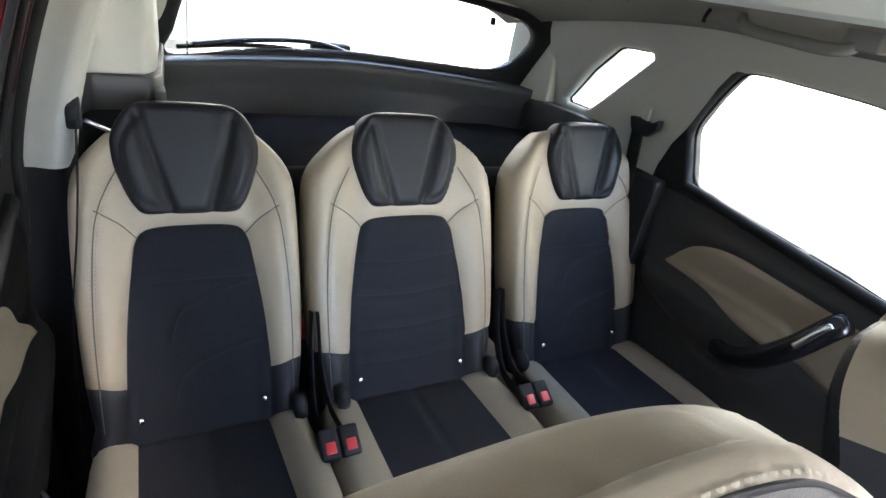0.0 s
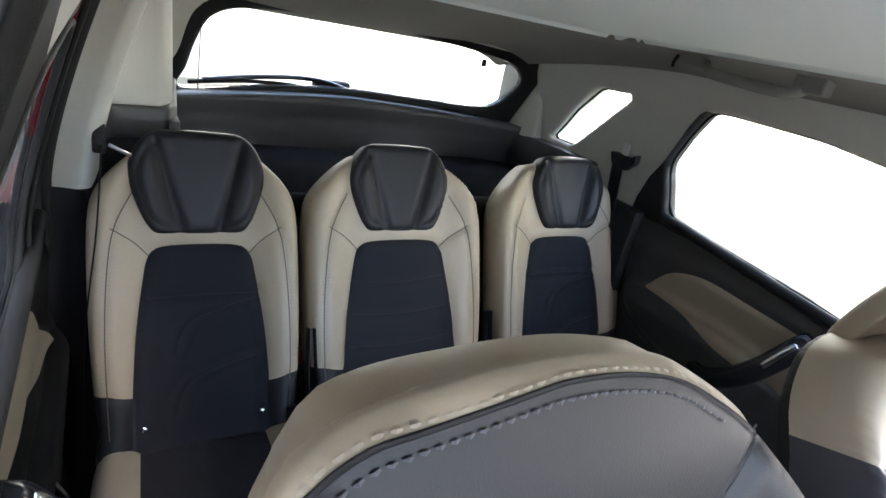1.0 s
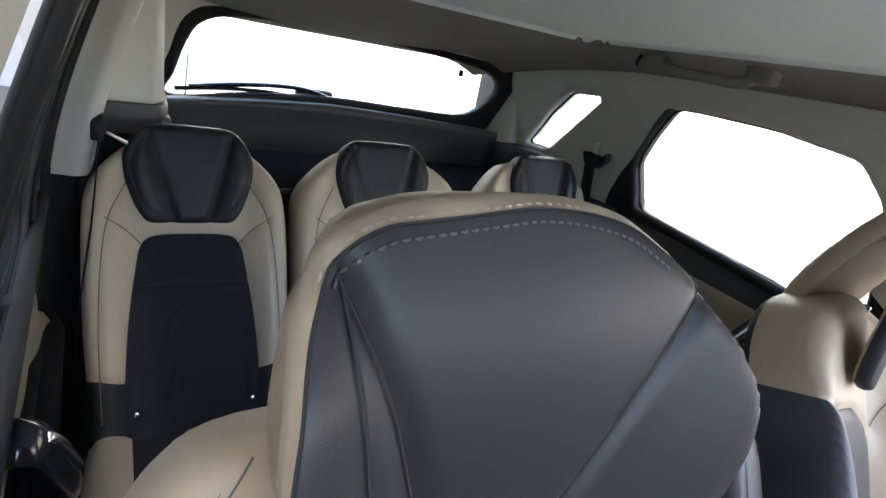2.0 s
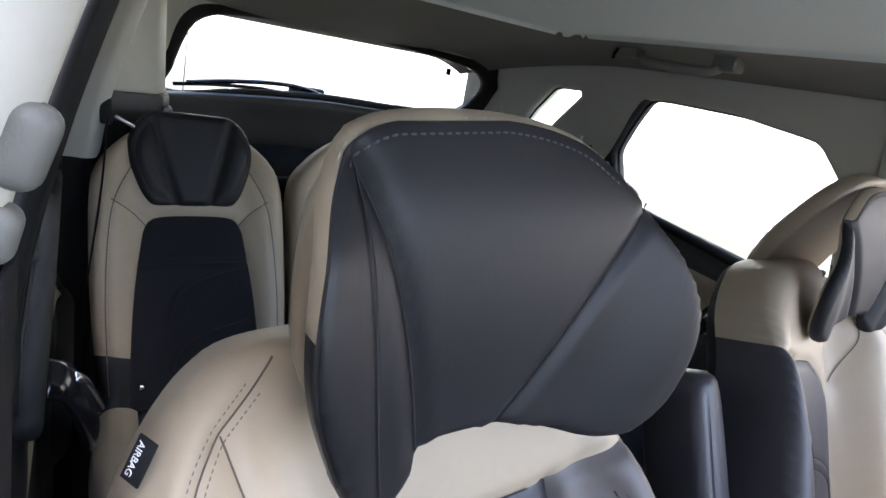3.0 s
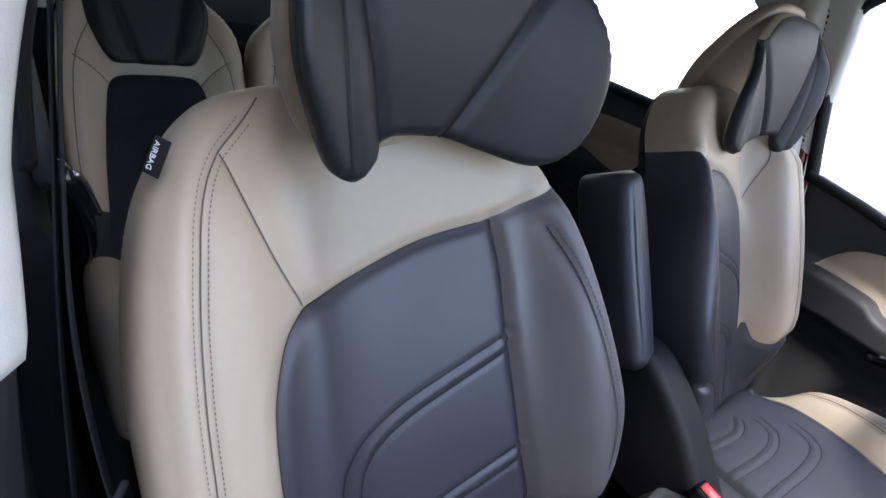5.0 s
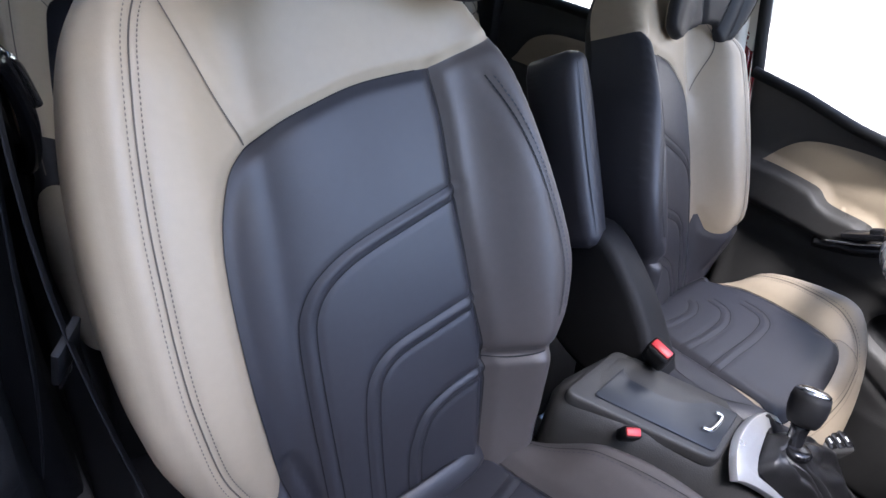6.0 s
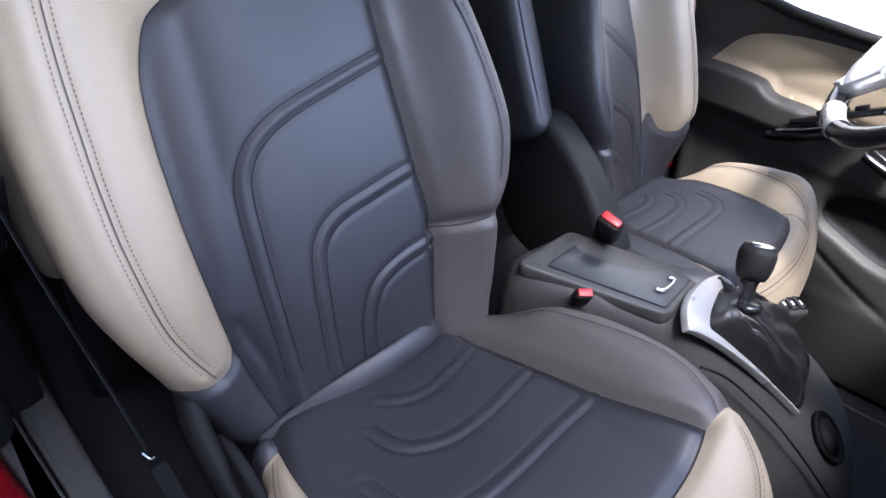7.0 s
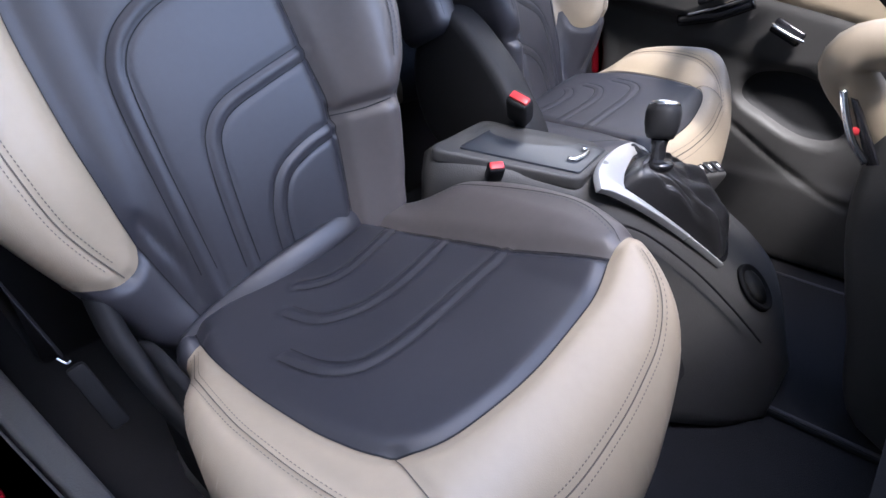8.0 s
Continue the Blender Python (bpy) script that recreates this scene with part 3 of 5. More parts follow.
def front_door():
    out = rounded([(-0.95, 0.0), (0.345, 0.0), (0.375, 0.384), (0.413, 0.63), (0.445, 0.828), (0.43, 0.832), (0.30, 0.797), (0.10, 0.742), (-0.95, 0.56)], 0.02)
    insert = np.concatenate([curve([(0.355, 0.650), (0.322, 0.688), (0.285, 0.713), (0.23, 0.723), (0.15, 0.722), (0.05, 0.709), (-0.10, 0.683), (-0.30, 0.63)], 50), [(-0.30, 0.50)], curve([(-0.12, 0.545), (0.02, 0.573), (0.105, 0.588), (0.188, 0.604), (0.225, 0.629), (0.29, 0.642), (0.355, 0.650)], 30)])
    armrest = curve([(0.405, 0.645), (0.34, 0.650), (0.225, 0.630), (0.188, 0.604), (0.105, 0.590), (0.078, 0.568), (0.10, 0.540), (0.165, 0.522), (0.27, 0.535), (0.375, 0.555), (0.402, 0.60)], 70, True)
    pocket = curve([(0.02, 0.365), (0.0, 0.415), (-0.085, 0.424), (-0.165, 0.39), (-0.20, 0.33), (-0.18, 0.298), (-0.12, 0.297), (-0.05, 0.325)], 60, True)
    low = curve([(0.02, 0.30), (-0.12, 0.22), (-0.25, 0.17), (-0.40, 0.16)], 30)
    scoop = curve([(0.215, 0.640), (0.16, 0.655), (0.06, 0.668), (-0.06, 0.660), (-0.2, 0.625)], 30)
    field = rounded([(0.35, 0.50), (0.06, 0.455), (-0.06, 0.44), (-0.2, 0.45), (-0.4, 0.40), (-0.4, 0.20), (0.10, 0.20), (0.33, 0.25)], 0.04)
    arm, dip, f2 = bump(armrest, 0.036, 0.014), bump(pocket, -0.03, 0.012), bump(field, -0.006, 0.01)
    d, made = lower_side("door_3", 1, out, [("armrest", armrest, SOFT, "black padded armrest"), ("insert", insert, BEIGE, "beige leather insert"), ("pocket", pocket, PLASTIC, "recessed black pocket")],
                         ("door_card", SOFT, "black moulded door card"), "driver's door with a beige insert and black armrest",
                         base=lambda u, v: arm(u, v) + dip(u, v) + f2(u, v), seams=[(low, groove(0.006, 0.006)), (scoop, groove(0.006, 0.02))])
    X = lambda y, z, h: (float(side_x(z)) - h, y, z)
    bm = box_bm(-0.09, 0.09, -0.022, 0.022, -0.008, 0.006, 0.004)
    plate = bm_part("switch_plate", turned(bm, Matrix.Translation((0.662, 0.045, 0.598)) @ pose(0, 0, 0, 0, 35, 90) @ pose(0, 0, 0, 0, -14, 0)), GLOSS, d, "gloss black window switch plate")
    for k in (-0.045, -0.012, 0.021):
        bm_part("window_switch", turned(box_bm(k, k + 0.022, -0.012, 0.012, 0.004, 0.014, 0.003), Matrix.Translation((0.662, 0.045, 0.598)) @ pose(0, 0, 0, 0, 35, 90) @ pose(0, 0, 0, 0, -14, 0)), PLASTIC, plate)
    tube("trim_strip", [X(0.16, 0.532, 0.034), X(0.10, 0.552, 0.038), X(0.02, 0.585, 0.034)], 0.004, CHROME, d, "chrome strip")
    tube("pull_cup", [X(0.18, 0.518, 0.018), X(0.10, 0.535, 0.026), X(0.03, 0.565, 0.018)], 0.014, GLOSS, d, "gloss black grip")
    bm_part("handle_bezel", turned(box_bm(-0.008, 0.004, -0.034, 0.034, -0.016, 0.016, 0.006, 3), Matrix.Translation((0.703, -0.046, 0.512)) @ pose(0, 0, 0, 26, 0, 0)), GLOSS, d)
    tube("release_handle", [X(-0.014, 0.528, 0.012), X(-0.024, 0.522, 0.024), X(-0.056, 0.507, 0.024), X(-0.080, 0.496, 0.014)], 0.0055, CHROME, d, "chrome release handle", flat=0.7)
    tube("window_seal", [X(0.44, 0.832, 0.006), X(0.30, 0.800, 0.006), X(0.10, 0.746, 0.006), X(-0.9, 0.572, 0.006)], 0.012, RUBBER, d, steps=12)


front_door()


def middle_pillar(sgn, name, label, upper, lower, red, lift):
    """Pale trim above and black trim below, with a strip of red body outside it."""
    p = thing(name, (sgn * 0.70, 0.45, 0.4), label, "trim", kind="structure")
    pad(p, side_map(sgn), rounded(upper, 0.012), [], ("upper_trim", GREY, "pale grey upper trim"), cell=0.012, R=0.02, T=0.07, base=lambda u, v: lift + 0.008 + 0 * u, flip=sgn > 0)
    pad(p, side_map(sgn), rounded(lower, 0.012), [], ("lower_trim", PLASTIC, "black lower trim"), cell=0.02, R=0.018, T=0.07, base=lambda u, v: lift + 0 * u, flip=sgn > 0)
    if red:
        pad(p, side_map(sgn), rounded(red, 0.004), [], ("body_edge", PAINT, "red painted body edge"), cell=0.012, R=0.006, T=0.04, base=lambda u, v: lift - 0.012 + 0 * u, flip=sgn > 0)
    return p


middle_pillar(1, "pillar_east", "pale grey and black door pillar trim behind the driver's door", [(0.468, 0.815), (0.56, 0.86), (0.575, 1.07), (0.58, 1.30), (0.53, 1.30), (0.513, 1.07)],
              [(0.372, 0.05), (0.56, 0.05), (0.56, 0.88), (0.468, 0.835), (0.424, 0.60), (0.388, 0.36)], [(0.383, 0.36), (0.42, 0.36), (0.48, 0.80), (0.53, 1.07), (0.55, 1.25), (0.517, 1.25), (0.500, 1.07), (0.454, 0.80), (0.418, 0.60)], 0.012)
middle_pillar(-1, "pillar_west", "pale grey and black door pillar trim behind the open front door", [(0.345, 0.80), (0.52, 0.80), (0.54, 1.345), (0.345, 1.345)],
              [(0.345, 0.50), (0.44, 0.285), (0.52, 0.285), (0.52, 0.82), (0.345, 0.82)], None, -0.026)


# tail
def tail_y(x):
    return 2.10 - 0.16 * ((np.asarray(x) - 0.06) / 0.6) ** 2


def tail():
    t = thing("tailgate", (0.06, 2.1, 0.5), "closed tailgate with a wide rear window and black lower trim", "tailgate", kind="structure")
    S = lambda u, v, h: np.stack([u, tail_y(u) - 0.55 * np.clip(v - 0.95, 0, 1) - h, v], 1)
    pane = curve([(-0.44, 0.985), (-0.2, 1.005), (0.06, 1.02), (0.35, 1.02), (0.54, 1.03), (0.60, 1.09), (0.61, 1.15), (0.55, 1.195), (0.4, 1.215), (0.06, 1.235), (-0.25, 1.225), (-0.36, 1.20), (-0.40, 1.15), (-0.43, 1.05)], 120, True)
    frame_out = rounded([(-0.62, 0.95), (0.74, 0.95), (0.74, 1.30), (-0.62, 1.30)], 0.03)
    rim = curve([(-0.475, 0.96), (0.06, 0.985), (0.6, 0.98), (0.68, 1.08), (0.68, 1.18), (0.58, 1.225), (0.06, 1.25), (-0.3, 1.245), (-0.41, 1.21), (-0.45, 1.10)], 120, True)
    pad(t, S, frame_out, [("window_rim", rim, PLASTIC, "black rim round the glass")], ("upper_trim", GREY, "pale grey trim"), cell=0.02, R=0.012, T=0.05, holes=[pane], flip=True)
    pad(t, S, rounded([(-0.60, 0.10), (0.70, 0.10), (0.70, 0.99), (0.06, 1.0), (-0.60, 0.975)], 0.02), [], ("lower_trim", SOFT, "dark grey lower trim"), cell=0.03, R=0.012, T=0.06,
        base=lambda u, v: 0.06 + 0.012 * step(0.93, 0.96, v), flip=True)
    glass = pad(t, S, pane, [], ("rear_window", GLASS, "clear rear window"), cell=0.03, R=0.001, T=0.004, base=lambda u, v: -0.03 + 0 * u, flip=True)["rear_window"]
    clear_pane(glass)
    for x in (-0.41, 0.53):
        bm_part("fastener", box_bm(x, x + 0.018, 2.02 if x > 0 else 1.95, 2.03 if x > 0 else 1.96, 1.16, 1.185, 0.002), PLASTIC, t)
    # luggage cover and load floor trim
    lc = thing("luggage_cover", (0.05, 1.7, 0.9), "black luggage cover behind the rear seats", "luggage cover")
    bm_part("cover_sheet", box_bm(-0.58, 0.66, 1.50, 1.95, 0.825, 0.85, 0.008), SHEET, lc)
    tube("roller", [(-0.58, 1.50, 0.825), (0.66, 1.50, 0.825)], 0.03, MATT_SHADE, lc, "black roller housing", n=14)
    # wiper outside the glass
    w = thing("rear_wiper", (0.05, 2.15, 1.0), "black rear wiper resting outside the window", "wiper")
    Y = lambda x, z: float(tail_y(x)) - 0.55 * max(z - 0.95, 0) + 0.055
    tube("wiper_blade", [(x, Y(x, 1.03), 0.998 + 0.010 * k) for x, k in ((-0.42, 0.2), (-0.3, 1.0), (-0.15, 1.3), (-0.02, 0.4))], 0.006, RUBBER, w)
    tube("wiper_arm", [(x, Y(x, 1.04), z) for x, z in ((-0.38, 1.008), (-0.25, 1.024), (-0.10, 1.034), (0.0, 1.030), (0.09, 1.008))], 0.011, GLOSS, w, flat=0.7)
    bm_part("wiper_hub", box_bm(-0.03, 0.10, 2.13, 2.17, 0.985, 1.032, 0.012), PLASTIC, w)
    tube("heater_wire", [(-0.40, Y(-0.40, 1.0) - 0.075, 0.99), (-0.405, Y(-0.40, 1.2) - 0.075, 1.19)], 0.0015, RUBBER, w)


tail()


def corner_trims():
    """Pale and black trims where the sides meet the tail."""
    w = thing("corner_trim_west", (-0.6, 1.6, 0.9), "pale grey corner trim over a black ledge beside the tailgate", "trim", kind="structure")
    plan = [(-0.72, 1.37), (-0.632, 1.42), (-0.622, 1.50), (-0.605, 1.545), (-0.505, 1.56), (-0.485, 1.60), (-0.462, 1.97), (-0.72, 1.97)]
    grow = lambda d: [(x + d * (x > -0.7), y - d) for x, y in plan]
    bm_part("upper_trim", prism_bm(rounded(grow(0.0), 0.012, 4), 1.016, 1.345, "z", 0.008), GREY, w, "pale grey upper trim")
    bm_part("ledge", prism_bm(rounded(grow(0.008), 0.012, 4), 0.952, 1.016, "z", 0.006), SOFT, w, "dark grey moulded ledge")
    bm_part("side_panel", prism_bm(rounded(grow(-0.012), 0.012, 4), 0.02, 0.952, "z", 0.004), PLASTIC, w, "black load-area side panel")
    bm_part("latch_block", box_bm(-0.494, -0.474, 1.545, 1.60, 0.966, 0.992, 0.004), COVER, w)
    e = thing("corner_trim_east", (0.68, 1.85, 0.9), "pale grey corner trim over a black ledge beside the tailgate", "trim", kind="structure")
    bm_part("upper_trim", prism_bm(rounded([(0.655, 1.80), (0.745, 1.80), (0.745, 2.02), (0.62, 2.02)], 0.012), 0.955, 1.30, "z", 0.01), GREY, e)
    bm_part("ledge", prism_bm(rounded([(0.672, 1.50), (0.74, 1.50), (0.74, 2.02), (0.60, 2.02), (0.645, 1.86)], 0.012), 0.86, 0.972, "z", 0.012), SOFT, e, "black moulded ledge")
    bm_part("side_panel", box_bm(0.66, 0.72, 1.28, 1.95, 0.02, 0.895, 0.01), PLASTIC, e, "black load-area side panel")


corner_trims()


# outer shell round the lining, sill and front end
def shell():
    s = thing("car_body", (0, 0.5, 0), "red car body round the cabin", "car body", kind="structure")
    bm_part("sill_west", box_bm(-0.86, -0.675, -0.95, 2.0, -0.22, 0.02, 0.03), PAINT, s, "red painted sill")
    bm_part("sill_east", box_bm(0.76, 0.90, -0.95, 2.0, -0.22, 0.0, 0.03), PAINT, s)
    for x0, x1, y0, y1 in ((-0.62, -0.43, -0.14, 1.30), (0.435, 0.60, -0.14, 1.30), (-0.62, 0.60, 1.29, 2.1)):
        bm_part("roof_skin", box_bm(x0, x1, y0, y1, 1.42, 1.45, 0.01), PAINT, s)
    bm_part("roof_glass", box_bm(-0.428, 0.433, -0.14, 1.285, 1.43, 1.436, 0), GLASS, s, "clear roof glass", smooth=False).visible_shadow = False
    bm_part("door_skin_east", box_bm(0.765, 0.80, -0.95, 0.44, 0.02, 0.70, 0.01), PAINT, s)
    bm_part("rear_quarter_east", box_bm(0.75, 0.80, 0.45, 2.1, 0.1, 0.82, 0.01), PAINT, s)
    bm_part("rear_quarter_west", box_bm(-0.80, -0.75, 0.55, 2.1, 0.1, 0.82, 0.01), PAINT, s)
    bm_part("firewall", box_bm(-0.76, 0.80, -1.05, -0.97, -0.2, 0.78, 0.01), PLASTIC, s)
    bm_part("tail_panel", box_bm(-0.76, 0.80, 2.15, 2.2, -0.2, 0.96, 0.01), PAINT, s)
    bm_part("front_pillar", turned(box_bm(-0.03, 0.03, -0.55, 0.55, -0.04, 0.04, 0.015), Matrix.Translation((0.66, -0.85, 0.98)) @ pose(0, 0, 0, 42, 0, 0)), GREY, s)
    bm_part("front_pillar", turned(box_bm(-0.03, 0.03, -0.55, 0.55, -0.04, 0.04, 0.015), Matrix.Translation((-0.66, -0.95, 1.0)) @ pose(0, 0, 0, 42, 0, 0)), GREY, s)
    p = thing("sill_trim", (-0.62, 0, 0.05), "black plastic sill trim along the open door", "trim", kind="structure")
    # the strips splay towards the pillar to fit the camera's view
    inner, ridge, edge = ((-0.9, -0.63), (0.1, -0.655), (0.64, -0.696)), ((-0.9, -0.655), (0.1, -0.678), (0.64, -0.743)), ((-0.9, -0.668), (0.1, -0.691), (0.64, -0.788))
    strip = lambda a, b: [(x, y) for y, x in a] + [(x, y) for y, x in reversed(b)]
    bm_part("tread", prism_bm(strip(ridge, inner), 0.0, 0.285, "z", 0.007, 3), SOFT, p)
    bm_part("lip", prism_bm(strip([(y, x + 0.002) for y, x in edge], [(y, x - 0.003) for y, x in ridge]), 0.0, 0.280, "z", 0.005, 3), SOFT, p, "grey sealing lip")
    bm_part("sill_edge", prism_bm(strip([(y, x - 0.12) for y, x in edge], edge), -0.05, 0.274, "z", 0.012, 3), PAINT, s, "red painted sill edge")


shell()


def window_pane(name, sgn, outline, label, deep=-0.03):
    top = thing(name, (sgn * 0.7, outline[:, 0].mean(), 1.05), label, "window", kind="structure")
    pane = pad(top, side_map(sgn), outline, [], ("pane", GLASS, ""), cell=0.03, R=0.001, T=0.004, base=lambda u, v: deep + 0 * u, flip=sgn > 0)["pane"]
    clear_pane(pane)
    X = side_map(sgn)
    ring = X(outline[:, 0], outline[:, 1], np.full(len(outline), deep + 0.006))
    tube("window_seal", list(ring[::4]), 0.0045, RUBBER, top, closed=True, steps=90, n=8, up=(1, 0, 0))


window_pane("window_1", 1, rear_window, "clear rear door window")
window_pane("window_2", 1, quarter_window, "clear quarter window")
window_pane("window_3", -1, west_window, "clear rear door window on the passenger's side", -0.008)


def front_frame():
    """The driver's window opening: its upper frame."""
    p = thing("window_frame_east", (0.66, 0, 1.2), "pale grey roof edge above the driver's window", "trim", kind="structure")
    X = side_map(1)
    q = np.array([(0.440, 0.82), (0.485, 1.07), (0.46, 1.18), (0.30, 1.235), (0.0, 1.24), (-0.35, 1.215), (-0.6, 1.1)])
    tube("frame", list(X(q[:, 0], q[:, 1], np.full(len(q), -0.02))), 0.014, RUBBER, p, steps=60)
    q = q + (0.0, 0.04)
    tube("edge_trim", list(X(q[2:, 0], q[2:, 1], np.full(len(q) - 2, 0.01))), 0.03, GREY, p, steps=50)


front_frame()


def door_seals():
    e = thing("door_seal", (-0.70, 1.25, 0.9), "black rubber seals round the rear door opening", "seal", kind="structure")
    X = side_map(-1)
    for r, pts in ((0.010, [(1.305, 0.80), (1.300, 0.95), (1.283, 1.10), (1.258, 1.25), (1.235, 1.33)]), (0.004, [(1.10, 0.90), (1.127, 1.05), (1.06, 1.22), (1.0, 1.25)])):
        q = curve(pts, 24)
        tube("seal", list(X(q[:, 0], q[:, 1], np.full(len(q), 0.004))), r, RUBBER, e, steps=40)


door_seals()


def open_door():
    """The passenger's front door, swung open ahead of the seat."""
    d = thing("door_4", (-0.72, -0.75, 0.4), "front passenger door swung wide open", "door", kind="structure")
    m = Matrix.Translation((-0.74, -0.78, 0)) @ pose(0, 0, 0, 0, 0, -62)
    bm_part("door_skin", turned(box_bm(-0.10, -0.04, -1.1, 0.0, 0.0, 0.72, 0.03, 3), m), PAINT, d, "red outer skin")
    bm_part("door_card", turned(box_bm(-0.038, 0.03, -1.08, -0.02, 0.04, 0.70, 0.03, 3), m), SOFT, d, "black door card")
    bm_part("insert", turned(box_bm(0.025, 0.042, -0.9, -0.25, 0.45, 0.62, 0.02, 3), m), BEIGE, d, "beige leather insert")


open_door()


# ---- seats ----
def lean(o, theta, sgn=1, yaw=0.0):
    """Lays (u, v, h) on a plane through o that leans back by theta degrees; u runs inwards for sgn of the passenger's side."""
    th = radians(theta)
    up, n = np.array([0, math.sin(th), math.cos(th)]), np.array([0, -math.cos(th), math.sin(th)])
    o = np.array(o)

    def S(u, v, h):
        return o + np.outer(sgn * u, (1, 0, 0)) + np.outer(v, up) + np.outer(h, n)
    return S


def flatmap(o, rise=0.0, sgn=1):
    """u across, v forwards from o, h up; the face rises forwards by rise."""
    o = np.array(o)

    def S(u, v, h):
        return o + np.outer(sgn * u, (1, 0, 0)) + np.outer(v, (0, -1, rise)) + np.outer(h, (0, 0, 1))
    return S


def front_seat(sgn, at, dz, length, head, label, with_airbag, wide=1.0):
    """sgn 1: the passenger's seat, whose inner side looks to +x."""
    seat = thing("front_seat", (at[0], at[1], 0.0), label, "car seat", "front seats")
    S = lean(at, 20, sgn * wide)
    flip = sgn < 0

    def face(u, v):
        wing = step(0.11, 0.19, np.abs(u)) * (1 - step(0.50, 0.64, v)) * (0.35 + 0.65 * step(0.0, 0.2, v))
        return 0.16 * u - 0.024 - 0.02 * np.exp(-((u + 0.16) / 0.05) ** 2) + (0.045 if sgn > 0 else np.where(u > 0, 0.045, 0.085)) * wing + 0.012 * np.sin(np.clip(v / 0.5, 0, 1) * math.pi)

    outline = curve([(-0.14, -0.06), (-0.185, 0.0), (-0.216, 0.06), (-0.25, 0.13), (-0.266, 0.18), (-0.276, 0.25), (-0.281, 0.34), (-0.278, 0.43), (-0.264, 0.52), (-0.24, 0.58), (-0.20, 0.632), (-0.15, 0.655), (-0.03, 0.664),
                     (0.08, 0.652), (0.137, 0.60), (0.170, 0.53), (0.197, 0.45), (0.218, 0.38), (0.236, 0.30), (0.238, 0.255), (0.226, 0.20), (0.208, 0.158), (0.204, 0.10), (0.198, 0.04), (0.17, -0.02), (0.0, -0.06)], 220, True)
    panel = np.concatenate([curve([(-0.113, -0.03), (-0.138, 0.056), (-0.150, 0.104), (-0.158, 0.15), (-0.166, 0.20), (-0.171, 0.26), (-0.173, 0.31), (-0.170, 0.36), (-0.158, 0.40), (-0.14, 0.43), (-0.10, 0.459), (-0.06, 0.478), (0.0, 0.499), (0.085, 0.513)], 70),
                            curve([(0.085, 0.513), (0.094, 0.455), (0.098, 0.373), (0.111, 0.235), (0.120, 0.152), (0.110, 0.04), (0.10, -0.03)], 30)])
    if sgn < 0:
        panel[:, 0] = np.where(panel[:, 0] < 0, 0.70 * panel[:, 0], panel[:, 0])
    bolster = np.concatenate([[(0.085, 0.513), (0.13, 0.530), (0.18, 0.552), (0.4, 0.56), (0.4, 0.153), (0.20, 0.150)], curve([(0.120, 0.152), (0.111, 0.235), (0.098, 0.373), (0.094, 0.455), (0.085, 0.513)], 30)])
    low_in = np.array([(0.118, 0.156), (0.15, 0.156), (0.4, 0.158), (0.4, -0.1), (0.10, -0.1), (0.112, 0.06)])
    low_out = np.concatenate([curve([(-0.135, 0.105), (-0.144, 0.080), (-0.152, 0.060), (-0.168, 0.049), (-0.19, 0.049), (-0.22, 0.060)], 18), [(-0.4, 0.07), (-0.4, -0.1), (-0.09, -0.1), (-0.115, 0.05)]])
    if sgn < 0:
        low_out = low_out + (0.0, 0.09)
    outer = curve([(-0.145, 0.645), (-0.165, 0.62), (-0.186, 0.598), (-0.204, 0.572), (-0.217, 0.535), (-0.224, 0.49), (-0.229, 0.44), (-0.232, 0.38), (-0.232, 0.32), (-0.231, 0.27), (-0.226, 0.21), (-0.213, 0.14), (-0.195, 0.096), (-0.170, 0.053)], 80)
    edge = curve([(-0.225, 0.59), (-0.249, 0.52), (-0.260, 0.42), (-0.261, 0.32), (-0.252, 0.22), (-0.226, 0.12)], 50)
    diag = curve([(-0.187, 0.594), (-0.165, 0.525), (-0.126, 0.445)], 20)
    ribs = [curve([(0.098, 0.373), (0.025, 0.346), (-0.035, 0.322), (-0.07, 0.300), (-0.09, 0.275), (-0.099, 0.24), (-0.098, 0.16), (-0.092, 0.06), (-0.085, -0.05)], 60),
            curve([(0.111, 0.236), (0.044, 0.215), (-0.003, 0.198), (-0.027, 0.177), (-0.037, 0.145), (-0.041, 0.066), (-0.040, -0.05)], 50),
            curve([(0.118, 0.138), (0.072, 0.125), (0.035, 0.105), (0.018, 0.078), (0.009, 0.042), (0.005, -0.05)], 40)]
    inner_line = curve([(0.142, 0.50), (0.163, 0.45), (0.184, 0.38), (0.203, 0.30), (0.207, 0.25), (0.196, 0.20)], 40)
    seams = [(outer, groove(0.004, 0.008)), (edge, groove(0.002, 0.007)), (diag, groove(0.005, 0.009)), (inner_line, groove(0.003, 0.008))] + [(r, rib()) for r in ribs]
    # the driver's bolsters take the darker slate, which paints in their weaker light
    made = pad(seat, S, outline, [("back_panel", panel, DARK, "slate-toned leather with raised curved seams"), ("inner_bolster", bolster, TAUPE if sgn > 0 else DARK, "dark taupe leather" if sgn > 0 else "slate-toned leather"),
                           ("lower_inner_bolster", low_in, TAUPE if sgn > 0 else DARK, ""), ("lower_outer_bolster", low_out, DARK, "")],
        ("backrest", BEIGE, "beige leather"), cell=0.0046 if sgn > 0 else 0.006, R=0.035, T=0.13, base=face, seams=seams, puff=0.006, flip=flip, back=("back_shell", PLASTIC, "black moulded shell"))
    for line in (outer, diag):
        seam(seat, S, made["height"], line, SEAM_SHADE, 0.0015)
